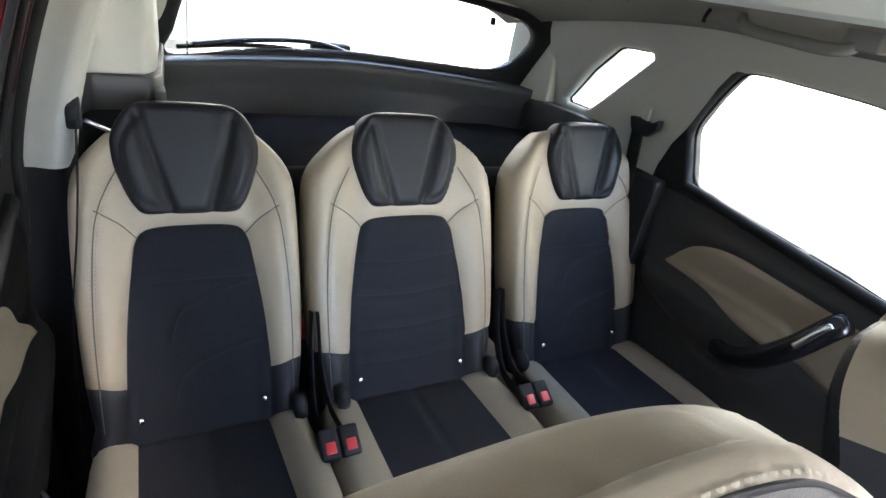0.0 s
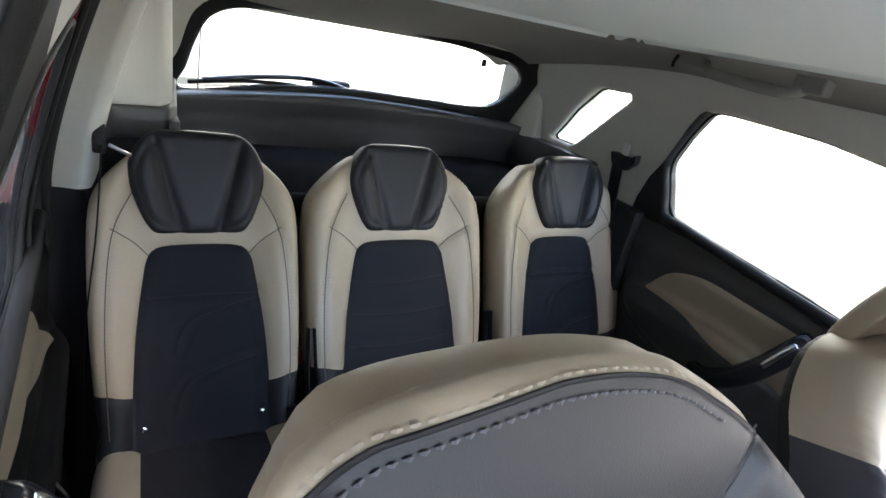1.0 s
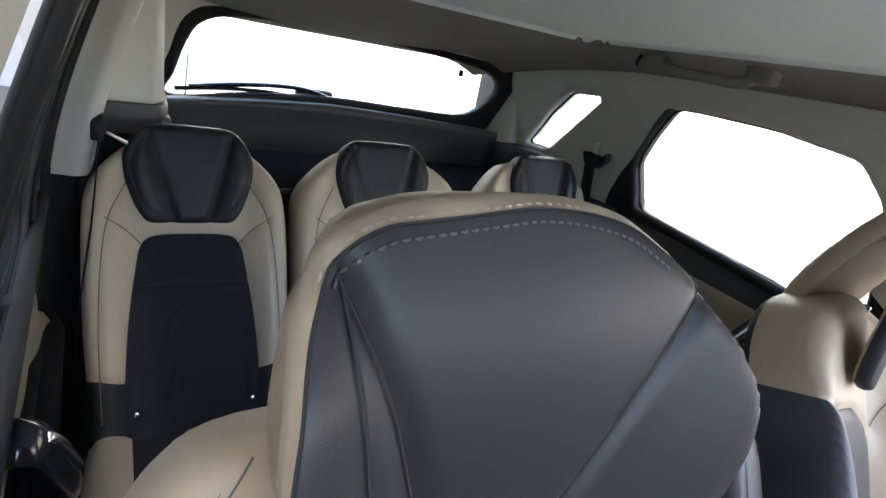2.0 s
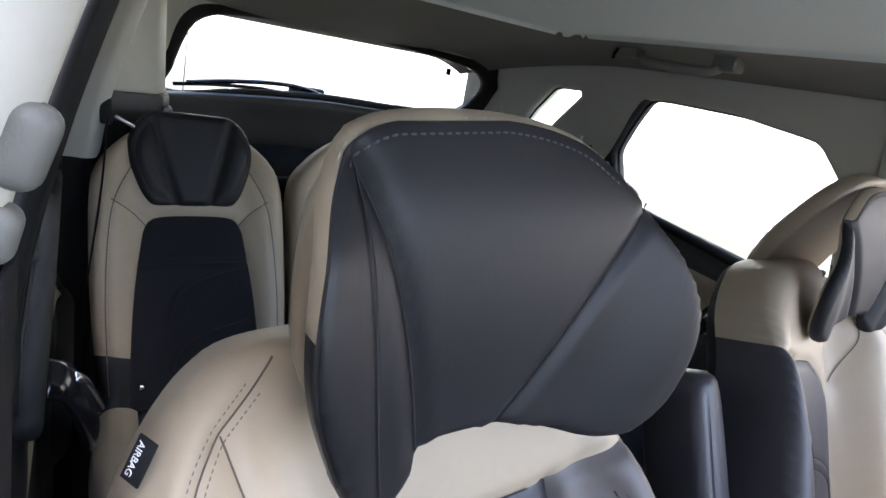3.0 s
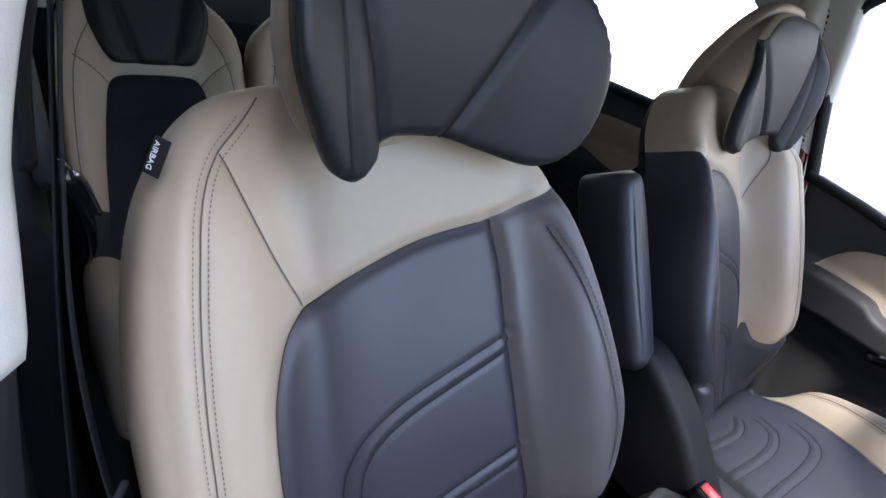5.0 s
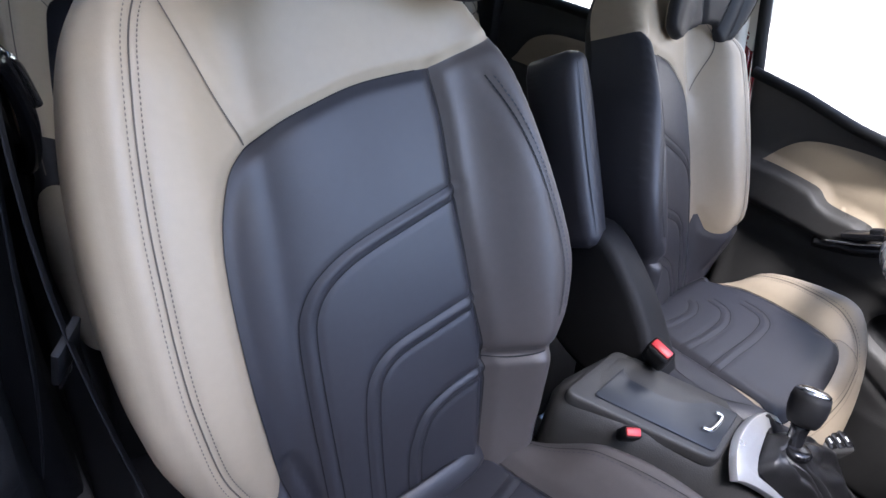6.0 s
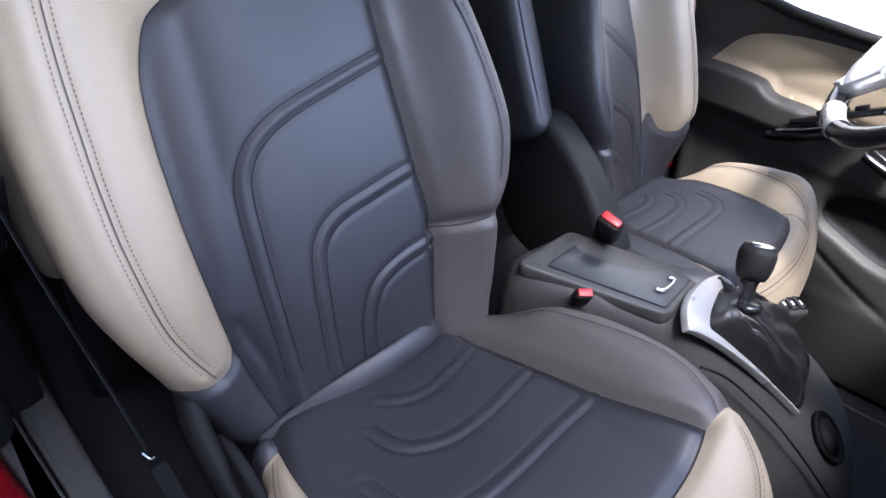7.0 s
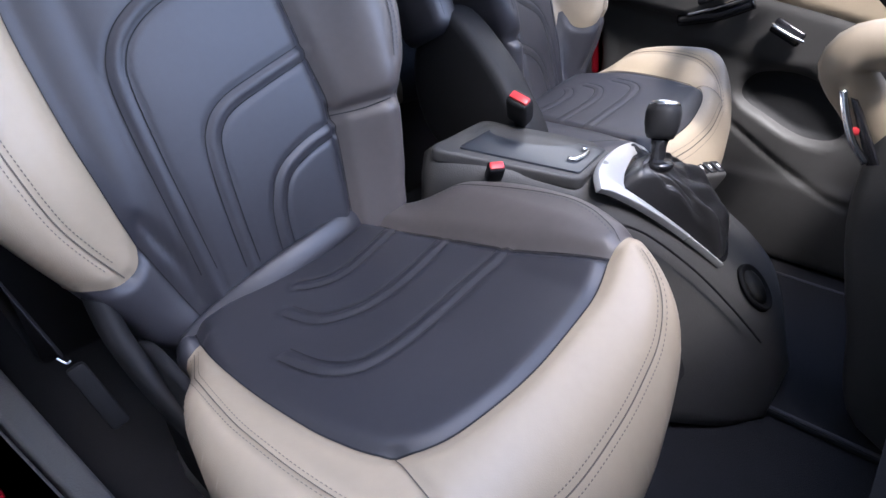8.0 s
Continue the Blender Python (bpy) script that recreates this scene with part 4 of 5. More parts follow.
    seam(seat, S, made["height"], panel[:68], SEAM_SHADE_DARK, 0.0014)
    seam(seat, S, made["height"], panel[70:], SEAM_SHADE_DARK, 0.0014)
    seam(seat, S, made["height"], inner_line, SEAM_SHADE_DARK, 0.0014)
    seam(seat, S, made["height"], curve([(0.120, 0.152), (0.15, 0.149), (0.185, 0.152)], 12), SEAM_SHADE_DARK, 0.0016)
    for r in ribs:
        for d in (-0.0088, 0.0088):
            seam(seat, S, made["height"], inset(r, d)[1:-8], SEAM_SHADE_DARK, 0.0012)
    for s in (-0.006, 0.006):
        stitches(seat, S, made["height"], outer[3:-2], THREAD_TAUPE, shift=s, gap=0.0048, size=0.0030, thick=0.0006)
    for s in (0.0, 0.006):
        stitches(seat, S, made["height"], inner_line, THREAD_DARK, shift=s, gap=0.006, size=0.0038, thick=0.0008)
    # cushion
    C = flatmap((at[0] + (0.0 if sgn > 0 else -0.02), at[1] + 0.045, at[2] + dz), 0.06, sgn * wide)

    def seatface(u, v):
        wing = step(0.13, 0.21, np.abs(u)) * (1 - 0.75 * step(np.where((u > 0) & (sgn > 0), 0.27, 0.33), 0.48, v / length))
        roll = -0.10 * np.clip((v / length - 0.37) / 0.13, 0, 1) ** 2
        return (0.035 if sgn > 0 else np.where(u > 0, 0.012, 0.045)) * wing * (0.25 + 0.75 * step(0.06, 0.14, v / length)) + roll - 0.018 + (0.13 if sgn > 0 else -0.12) * u

    k = length
    cout = curve([(u, v * k) for u, v in [(-0.13, 0.0), (-0.163, 0.06), (-0.19, 0.115), (-0.212, 0.165), (-0.224, 0.23), (-0.228, 0.30), (-0.215, 0.39), (-0.16, 0.455), (-0.05, 0.485), (0.05, 0.487), (0.14, 0.472), (0.20, 0.445), (0.238, 0.385),
                  (0.264, 0.315), (0.272, 0.25), (0.265, 0.18), (0.238, 0.11), (0.20, 0.05), (0.15, 0.0)]], 220, True)
    cpanel = np.concatenate([curve([(-0.13, 0.0), (-0.146, 0.09), (-0.148, 0.17), (-0.142, 0.24), (-0.135, 0.28), (-0.119, 0.33), (-0.085, 0.358), (-0.038, 0.371), (0.02, 0.378), (0.08, 0.377), (0.146, 0.372), (0.187, 0.362)], 60),
                             curve([(0.187, 0.362), (0.164, 0.27), (0.149, 0.16), (0.130, 0.03), (0.125, 0.0)], 20)])
    cbolster = np.concatenate([curve([(0.125, 0.0), (0.130, 0.03), (0.149, 0.16), (0.164, 0.27), (0.187, 0.362)], 20), ([(0.4, 0.372)] if sgn > 0 else [(0.175, 0.40), (0.10, 0.5), (0.4, 0.5)]) + [(0.4, -0.1), (0.125, -0.1)]])
    cribs = [curve([(0.132, 0.08), (0.077, 0.093), (0.028, 0.099), (-0.003, 0.088), (-0.02, 0.07)], 30), curve([(0.146, 0.163), (0.07, 0.174), (0.012, 0.174), (-0.024, 0.161), (-0.046, 0.14), (-0.056, 0.10)], 30),
             curve([(0.161, 0.247), (0.086, 0.247), (0.018, 0.25), (-0.035, 0.246), (-0.068, 0.235), (-0.09, 0.205), (-0.10, 0.157)], 30)]
    cpanel, cbolster = cpanel * (1, k if sgn > 0 else 1.12 * k), cbolster * (1, k)
    cribs = [c * (1, k) for c in cribs]
    csplit = [curve([(-0.115, 0.336), (-0.122, 0.366), (-0.128, 0.40), (-0.132, 0.435)], 12)]
    cedge = curve([(-0.150, 0.05), (-0.176, 0.115), (-0.187, 0.205), (-0.186, 0.262), (-0.182, 0.31), (-0.172, 0.36), (-0.15, 0.41), (-0.12, 0.44)], 40)
    fedge = curve(([(0.213, 0.385)] if sgn > 0 else []) + [(0.187, 0.422), (0.15, 0.442), (0.10, 0.451), (0.04, 0.456), (-0.04, 0.455), (-0.12, 0.44)], 60)
    cedge, fedge, csplit = cedge * (1, k), fedge * (1, k), [csplit[0] * (1, k)]
    # as on the back, the driver's bolster has its shade in the colour
    made = pad(seat, C, cout, [("cushion_panel", cpanel, DARK, "slate-toned leather with raised curved seams"), ("cushion_bolster", cbolster, TAUPE if sgn > 0 else DARK, "dark taupe leather" if sgn > 0 else "slate-toned leather"),
                             ("cushion_hinge_side", np.array([(-0.4, -0.1), (-0.12, -0.1), (-0.132, 0.040 * k), (-0.155, 0.045 * k), (-0.4, 0.03 * k)]), DARK, "slate-toned leather")],
               ("cushion", BEIGE, "beige leather"), cell=0.0040 if sgn > 0 else 0.006, R=0.035, T=0.13, base=seatface,
               seams=[(r, rib(0.0015, 0.005)) for r in cribs] + [(csplit[0], groove(0.004, 0.008)), (cedge, groove(0.003, 0.008)), (fedge, groove(0.003, 0.008))], puff=0.006, flip=not flip)
    for r in cribs:
        for d in (-0.0088, 0.0088):
            seam(seat, C, made["height"], inset(r, d)[1:], SEAM_SHADE_DARK, 0.0012)
    for e in (fedge, cedge, csplit[0]):
        seam(seat, C, made["height"], e, SEAM_SHADE, 0.0011)
    side = curve([(0.165, 0.02), (0.19, 0.09), (0.22, 0.17), (0.237, 0.25), (0.233, 0.31), (0.208, 0.362)], 40) * (1, k)
    seam(seat, C, made["height"], side, SEAM_SHADE_DARK, 0.0012)
    stitches(seat, C, made["height"], side, THREAD_DARK, shift=0.005, gap=0.006, size=0.0038, thick=0.0007)
    for e in (cpanel[:60], cpanel[60:]):
        seam(seat, C, made["height"], e, SEAM_SHADE_DARK, 0.0014)
    for e in (fedge, cedge):
        for s in (-0.005, 0.005):
            stitches(seat, C, made["height"], e, THREAD_TAUPE, shift=s, gap=0.0048, size=0.0030, thick=0.0005)
    # roll where cushion and back meet
    fold = [(at[0] + sgn * wide * u, at[1] + y, at[2] + dz + z) for u, y, z in ((-0.135, 0.030, -0.072), (-0.10, 0.026, -0.050), (-0.04, 0.016, -0.022), (0.04, 0.010, 0.002), (0.10, 0.016, 0.010), (0.15, 0.050, 0.0))]
    if sgn > 0:
        tube("cushion_fold", fold, 0.030, DARK, seat, n=14, flat=0.26, up=(0, -0.80, 0.60), taper=(0.8, 0.45))
    # base under the cushion
    bm = box_bm(at[0] - 0.165, at[0] + 0.165, at[1] - (0.40 if sgn > 0 else 0.22), at[1] + 0.06, 0.06, at[2] - 0.09, 0.03, 3)
    bm_part("seat_base", bm, PLASTIC, seat, "black plastic skirt")
    val = [(0.105, -0.07), (0.045, -0.045), (-0.035, -0.055), (-0.30, -0.08), (-0.42, -0.13), (-0.40, -0.28), (0.085, -0.28)]
    for s, nm in ((-1, "outer_valance"), (1, "inner_valance")):
        x = at[0] + sgn * s * 0.168
        bm_part(nm, prism_bm(rounded([(at[1] + y * (1.0 if sgn > 0 or y > 0 else 0.5), at[2] + z) for y, z in val], 0.04), min(x, x + sgn * s * 0.014), max(x, x + sgn * s * 0.014), "x", 0.006, 3), PLASTIC, seat, "dark moulded side cover")
    if sgn > 0:
        tube("recliner_cover", [(-0.575, 0.300, 0.395), (-0.578, 0.272, 0.350), (-0.572, 0.238, 0.300), (-0.562, 0.198, 0.252), (-0.556, 0.170, 0.225)], 0.036, PLASTIC, seat, "dark moulded recliner cover", n=16, flat=0.5, up=(1, 0.1, 0.2), taper=(0.8, 0.7))
    for x in (-0.15, 0.15):
        bm_part("seat_rail", box_bm(at[0] + x - 0.02, at[0] + x + 0.02, at[1] - (0.38 if sgn > 0 else 0.2), at[1] + 0.16, 0.0, 0.06, 0.006), STEEL, seat)
    headrest(seat, sgn, head, flip, 1.0 if sgn > 0 else 0.85)
    if with_airbag:
        o = Vector((-0.620, 0.446, 0.920))
        tilt = Matrix.Translation(o) @ pose(0, 0, 0, 0, 0, -52) @ pose(0, 0, 0, 90 - 20, 0, 0) @ pose(0, 0, 0, 0, 0, -10)
        tag = bm_part("airbag_tag", turned(box_bm(-0.007, 0.009, -0.016, 0.016, -0.001, 0.001, 0.0006), tilt), PLASTIC, seat, "black cloth tag with white lettering")
        letters("AIRBAG", 0.0072, tilt @ Matrix.Translation((-0.002, 0, 0.0012)) @ pose(0, 0, 0, 0, 0, -90), tag)
    return seat


def letters(text, size, m, parent):
    cu = bpy.data.curves.new("lettering", "FONT")
    cu.body, cu.size, cu.align_x, cu.align_y, cu.extrude = text, size, "CENTER", "CENTER", 0.0003
    tmp = bpy.data.objects.new("lettering", cu)
    me = bpy.data.meshes.new_from_object(tmp)
    bpy.data.objects.remove(tmp)
    me.transform(m)
    me.materials.clear()
    me.materials.append(WHITE)
    ob = new("lettering", me)
    ob.parent = parent
    ob.matrix_parent_inverse = Matrix.Translation(-parent.location)
    return ob


def headrest(seat, sgn, at, flip, wide=1.0):
    S = lean(at, 4, sgn * wide)
    out = curve([(-0.116, -0.004), (-0.140, 0.012), (-0.161, 0.056), (-0.173, 0.10), (-0.173, 0.152), (-0.164, 0.202), (-0.146, 0.230), (-0.105, 0.242), (-0.04, 0.246), (0.012, 0.240), (0.048, 0.226), (0.095, 0.194),
                 (0.143, 0.137), (0.162, 0.085), (0.153, 0.033), (0.125, 0.008), (0.086, 0.0), (0.03, 0.014), (-0.021, 0.028), (-0.078, 0.029), (-0.090, 0.010), (-0.102, -0.002)], 180, True)
    mid = np.array([(-0.148, 0.214), (-0.128, 0.17), (-0.114, 0.13), (-0.098, 0.07), (-0.089, 0.029), (-0.07, -0.05), (-0.03, -0.05), (-0.021, 0.028), (0.036, 0.112), (0.099, 0.198), (0.1, 0.4), (-0.16, 0.4)])
    l1 = curve([(-0.148, 0.214), (-0.128, 0.17), (-0.114, 0.13), (-0.098, 0.07), (-0.089, 0.029)], 30)
    l2 = curve([(-0.021, 0.028), (0.036, 0.112), (0.097, 0.195)], 30)
    l3 = curve([(-0.146, 0.21), (-0.137, 0.144), (-0.127, 0.061), (-0.117, 0.006)], 30)

    def face(u, v):
        wing = step(0.0, 0.10, np.abs(u + 0.02) - 0.045 - 0.33 * (v - 0.03))
        return 0.002 - 0.03 * (u + 0.01) + 0.012 * np.sin(np.clip(v / 0.24, 0, 1) * math.pi) + 0.024 * wing * (1 - step(0.16, 0.21, v)) - 0.012 * step(0.15, 0.25, v) ** 2

    ridge = out[np.where(out[:, 0] < -0.05, (out[:, 1] > 0.035) & (out[:, 0] < -0.12), (out[:, 1] > 0.196) & (out[:, 0] < 0.10))]
    deep = -(0.0008 + 0.0036 * step(0.10, 0.228, ridge[:, 1]))[:, None]
    high = int(np.argmax(ridge[:, 1] > 0.204))
    crown = np.concatenate([inset(ridge, deep), [(0.2, 0.2), (0.2, 0.4), (-0.3, 0.4), (-0.3, 0.035)]])
    made = pad(seat, S, out, [("headrest_top", crown, BEIGE, "beige leather crown"), ("headrest_face", mid, HEAD, "slate leather with shade in its tone")], ("headrest_wing", HEAD, "slate leather wing with shade in its tone"), cell=0.006, R=0.009, T=0.019, base=face, rear_k=0.9,
               seams=[(l1, groove(0.006, 0.007)), (l2, groove(0.006, 0.007)), (l3, groove(0.003, 0.008))], flip=flip, back=("wing_back", BEIGE, "beige leather"))
    for line in (l1, l2, l3):
        seam(seat, S, made["height"], line, SEAM_SHADE_DARK)
    stitches(seat, S, made["height"], inset(ridge, deep - 0.0065)[high:-5], THREAD_DARK, gap=0.006, size=0.004, thick=0.0008)
    stitches(seat, S, made["height"], inset(ridge, deep + 0.0016)[high:-7], THREAD, gap=0.0068, size=0.0042, thick=0.0006, lift=0.0004)
    seam(seat, S, made["height"], inset(ridge, deep - 0.0003), SEAM_SHADE_DARK, 0.0014)
    # beige rear body
    S2 = lean((at[0], at[1] + 0.066, at[2] + 0.001), -8, sgn)
    if sgn < 0:
        S2 = lean((at[0] + 0.01, at[1] + 0.125, at[2] + 0.03), -21, sgn * 0.66)
    out2 = curve([(-0.10, 0.0), (-0.128, 0.015), (-0.150, 0.06), (-0.159, 0.11), (-0.159, 0.158), (-0.150, 0.200), (-0.137, 0.226), (-0.104, 0.238), (-0.04, 0.242), (0.01, 0.236), (0.046, 0.222), (0.092, 0.190), (0.138, 0.135), (0.152, 0.09), (0.140, 0.035), (0.11, 0.008), (0.05, 0.0), (-0.04, -0.004)], 160, True)
    pad(seat, S2, out2, [], ("headrest_back", BEIGE, "beige leather back of the headrest"), cell=0.008, R=0.003, T=0.042, Rb=0.034, flip=flip, base=lambda u, v: -0.03 * (u + 0.01), rear_k=0.0)
    for u in (-0.06, 0.05):
        tube("headrest_post", [(at[0] + sgn * u, at[1] + 0.075, at[2] + 0.08), (at[0] + sgn * u, at[1] + 0.09, at[2] - 0.0), (at[0] + sgn * u, at[1] + 0.085, at[2] - 0.07)], 0.006, CHROME, seat)


front_seat(1, (-0.38, 0.195, 0.38), 0.0, 1.0, (-0.38, 0.36, 0.93), "beige and slate-toned leather front passenger seat with raised curved seams", True)
driver_seat = front_seat(-1, (0.335, 0.255, 0.39), 0.05, 0.75, (0.405, 0.455, 0.890), "beige and slate-toned leather driver's seat with a folding armrest", False, 0.90)


def rear_seat(arched, wide, shift=0.0):
    seat = thing("second_row_seat", (0, 1.22, 0.0), "single beige leather rear seat with a charcoal cloth centre", "car seat", "rear seats")
    S = lean((0, 1.21, 0.44), 22, wide)

    def face(u, v):
        return 0.022 * step(0.10, 0.17, np.abs(u)) - 0.006

    side = [(0.07, 0.585), (0.105, 0.572), (0.15, 0.535), (0.188, 0.488), (0.202, 0.43), (0.206, 0.3), (0.203, 0.15), (0.192, 0.03), (0.17, -0.05)]
    out = curve([(-u, v) for u, v in side[::-1]] + side, 220, True)
    panel = np.concatenate([curve([(-0.14, -0.1), (-0.135, 0.05), (-0.125, 0.2), (-0.108, 0.32), (-0.098, 0.36), (-0.075, 0.378), (0.0, 0.382), (0.075, 0.378), (0.098, 0.36), (0.108, 0.32),
                                   (0.125, 0.2), (0.135, 0.05), (0.14, -0.1)], 90)])
    lo = np.array([(-0.4, 0.135), (-0.17, 0.10), (-0.13, 0.088), (-0.13, -0.2), (-0.4, -0.2)])
    lo2 = lo * (-1, 1)
    arch = [curve([(s * 0.175, 0.02), (s * 0.178, 0.2), (s * 0.17, 0.34), (s * 0.155, 0.42), (s * 0.12, 0.49)], 40) for s in (-1, 1)]
    diag = [curve([(s * 0.098, 0.362), (s * 0.125, 0.39), (s * 0.163, 0.415)], 14) for s in (-1, 1)]
    soft = [curve([(-0.108 - 0.08 * k, 0.29 - k), (0.0, 0.283 - k), (0.108 + 0.08 * k, 0.295 - k)], 12) for k in (0.0, 0.075, 0.15, 0.225)]
    if arched:
        soft = [curve([(0.112, 0.15 + k), (0.03, 0.13 + k), (-0.03, 0.10 + k), (-0.05, 0.05 + k)], 24) for k in (0.0, 0.12)] + [curve([(-0.105, 0.28), (0.0, 0.282), (0.105, 0.28)], 8)]
    made = pad(seat, S, out, [("back_panel", panel, CLOTH, "charcoal cloth centre panel"), ("lower_side", lo, HEAD, ""), ("lower_side", lo2, HEAD, "")],
        ("backrest", BEIGE, "beige leather"), cell=0.008, R=0.028, T=0.10, base=face,
        seams=[(a, groove(0.004, 0.008)) for a in arch + diag] + [(s, rib(0.0024 if arched else 0.0012, 0.007)) for s in soft], puff=0.005)
    for a in arch + diag:
        seam(seat, S, made["height"], a, SEAM_SHADE, 0.0022)
    seam(seat, S, made["height"], panel, SEAM_SHADE_DARK, 0.002)
    for q in soft:
        seam(seat, S, made["height"], q, SEAM_SHADE_DARK, 0.002)
    for a in arch:
        for k in (-0.005, 0.005):
            stitches(seat, S, made["height"], a[a[:, 1] > 0.115], THREAD, shift=k)
    H = lean((shift, 1.365, 0.812), 22)
    hout = curve([(-0.06, 0.0), (-0.092, 0.016), (-0.116, 0.07), (-0.125, 0.115), (-0.113, 0.155), (-0.088, 0.184), (-0.05, 0.194), (0.05, 0.194), (0.088, 0.184), (0.113, 0.155), (0.125, 0.115), (0.116, 0.07), (0.092, 0.016), (0.06, 0.0)], 120, True) * (1, 1.05)
    lines = [curve([(s * 0.080, 0.183), (s * 0.058, 0.09), (s * 0.036, 0.012)], 20) for s in (-1, 1)]
    rim = [curve([(s * 0.055, 0.014), (s * 0.083, 0.028), (s * 0.103, 0.075), (s * 0.110, 0.115), (s * 0.099, 0.15), (s * 0.080, 0.174)], 24) for s in (-1, 1)]
    made = pad(seat, H, hout, [], ("headrest", HEAD, "dark leather headrest"), cell=0.006, R=0.022, T=0.06, base=lambda u, v: 0.012 + 0.012 * step(0.02, 0.08, np.abs(u) - 0.02),
        seams=[(q, groove(0.011, 0.009)) for q in lines] + [(q, groove(0.006, 0.007)) for q in rim])
    for q in lines:
        seam(seat, H, made["height"], q[1:-1], SEAM_SHADE_DARK, 0.0042)
    for q in rim:
        seam(seat, H, made["height"], q, SEAM_SHADE_DARK, 0.0026)
    C = flatmap((0, 1.225, 0.425), 0.03, wide)
    cout = rounded([(-0.2, 0.0), (0.2, 0.0), (0.215, 0.2), (0.205, 0.47), (-0.205, 0.47), (-0.215, 0.2)], 0.05)
    cp = np.array([(-0.12, -0.1), (0.12, -0.1), (0.13, 0.3), (0.13, 0.6), (-0.13, 0.6), (-0.13, 0.3)])
    # the cushion sides take the beige copy that holds shade in its colour
    pad(seat, C, cout, [("cushion_panel", cp, CLOTH, "charcoal cloth centre panel"), ("cushion", np.array([(-0.5, -0.1), (0, -0.1), (0, 0.6), (-0.5, 0.6)]), BEIGE_SHADE, "beige side with shade in its colour")], ("cushion", BEIGE_SHADE, "beige side with shade in its colour"), cell=0.009, R=0.035, T=0.12,
        base=lambda u, v: 0.02 * step(0.11, 0.17, np.abs(u)) - 0.06 * np.clip((v - 0.3) / 0.17, 0, 1) ** 2, puff=0.004, flip=True)
    for u in (-0.115, 0.115):
        q = S(np.array([u]), np.array([0.030]), np.array([0.004]))[0]
        lathe("anchor_stud", [(0.006, 0), (0.007, 0.004), (0.005, 0.008), (0.002, 0.009)], q, CHROME, seat, "bright metal stud", 12, pose(0, 0, 0, 70, 0, 0))
    bm_part("seat_base", box_bm(-0.17, 0.17, 0.80, 1.20, 0.0, 0.34, 0.02), PLASTIC, seat)
    return seat


rear_seat(True, 0.95).location.x = -0.45
rear_seat(True, 1.06, 0.022).location.x = 0.487
rear_seat(False, 1.09).location.x = -0.012


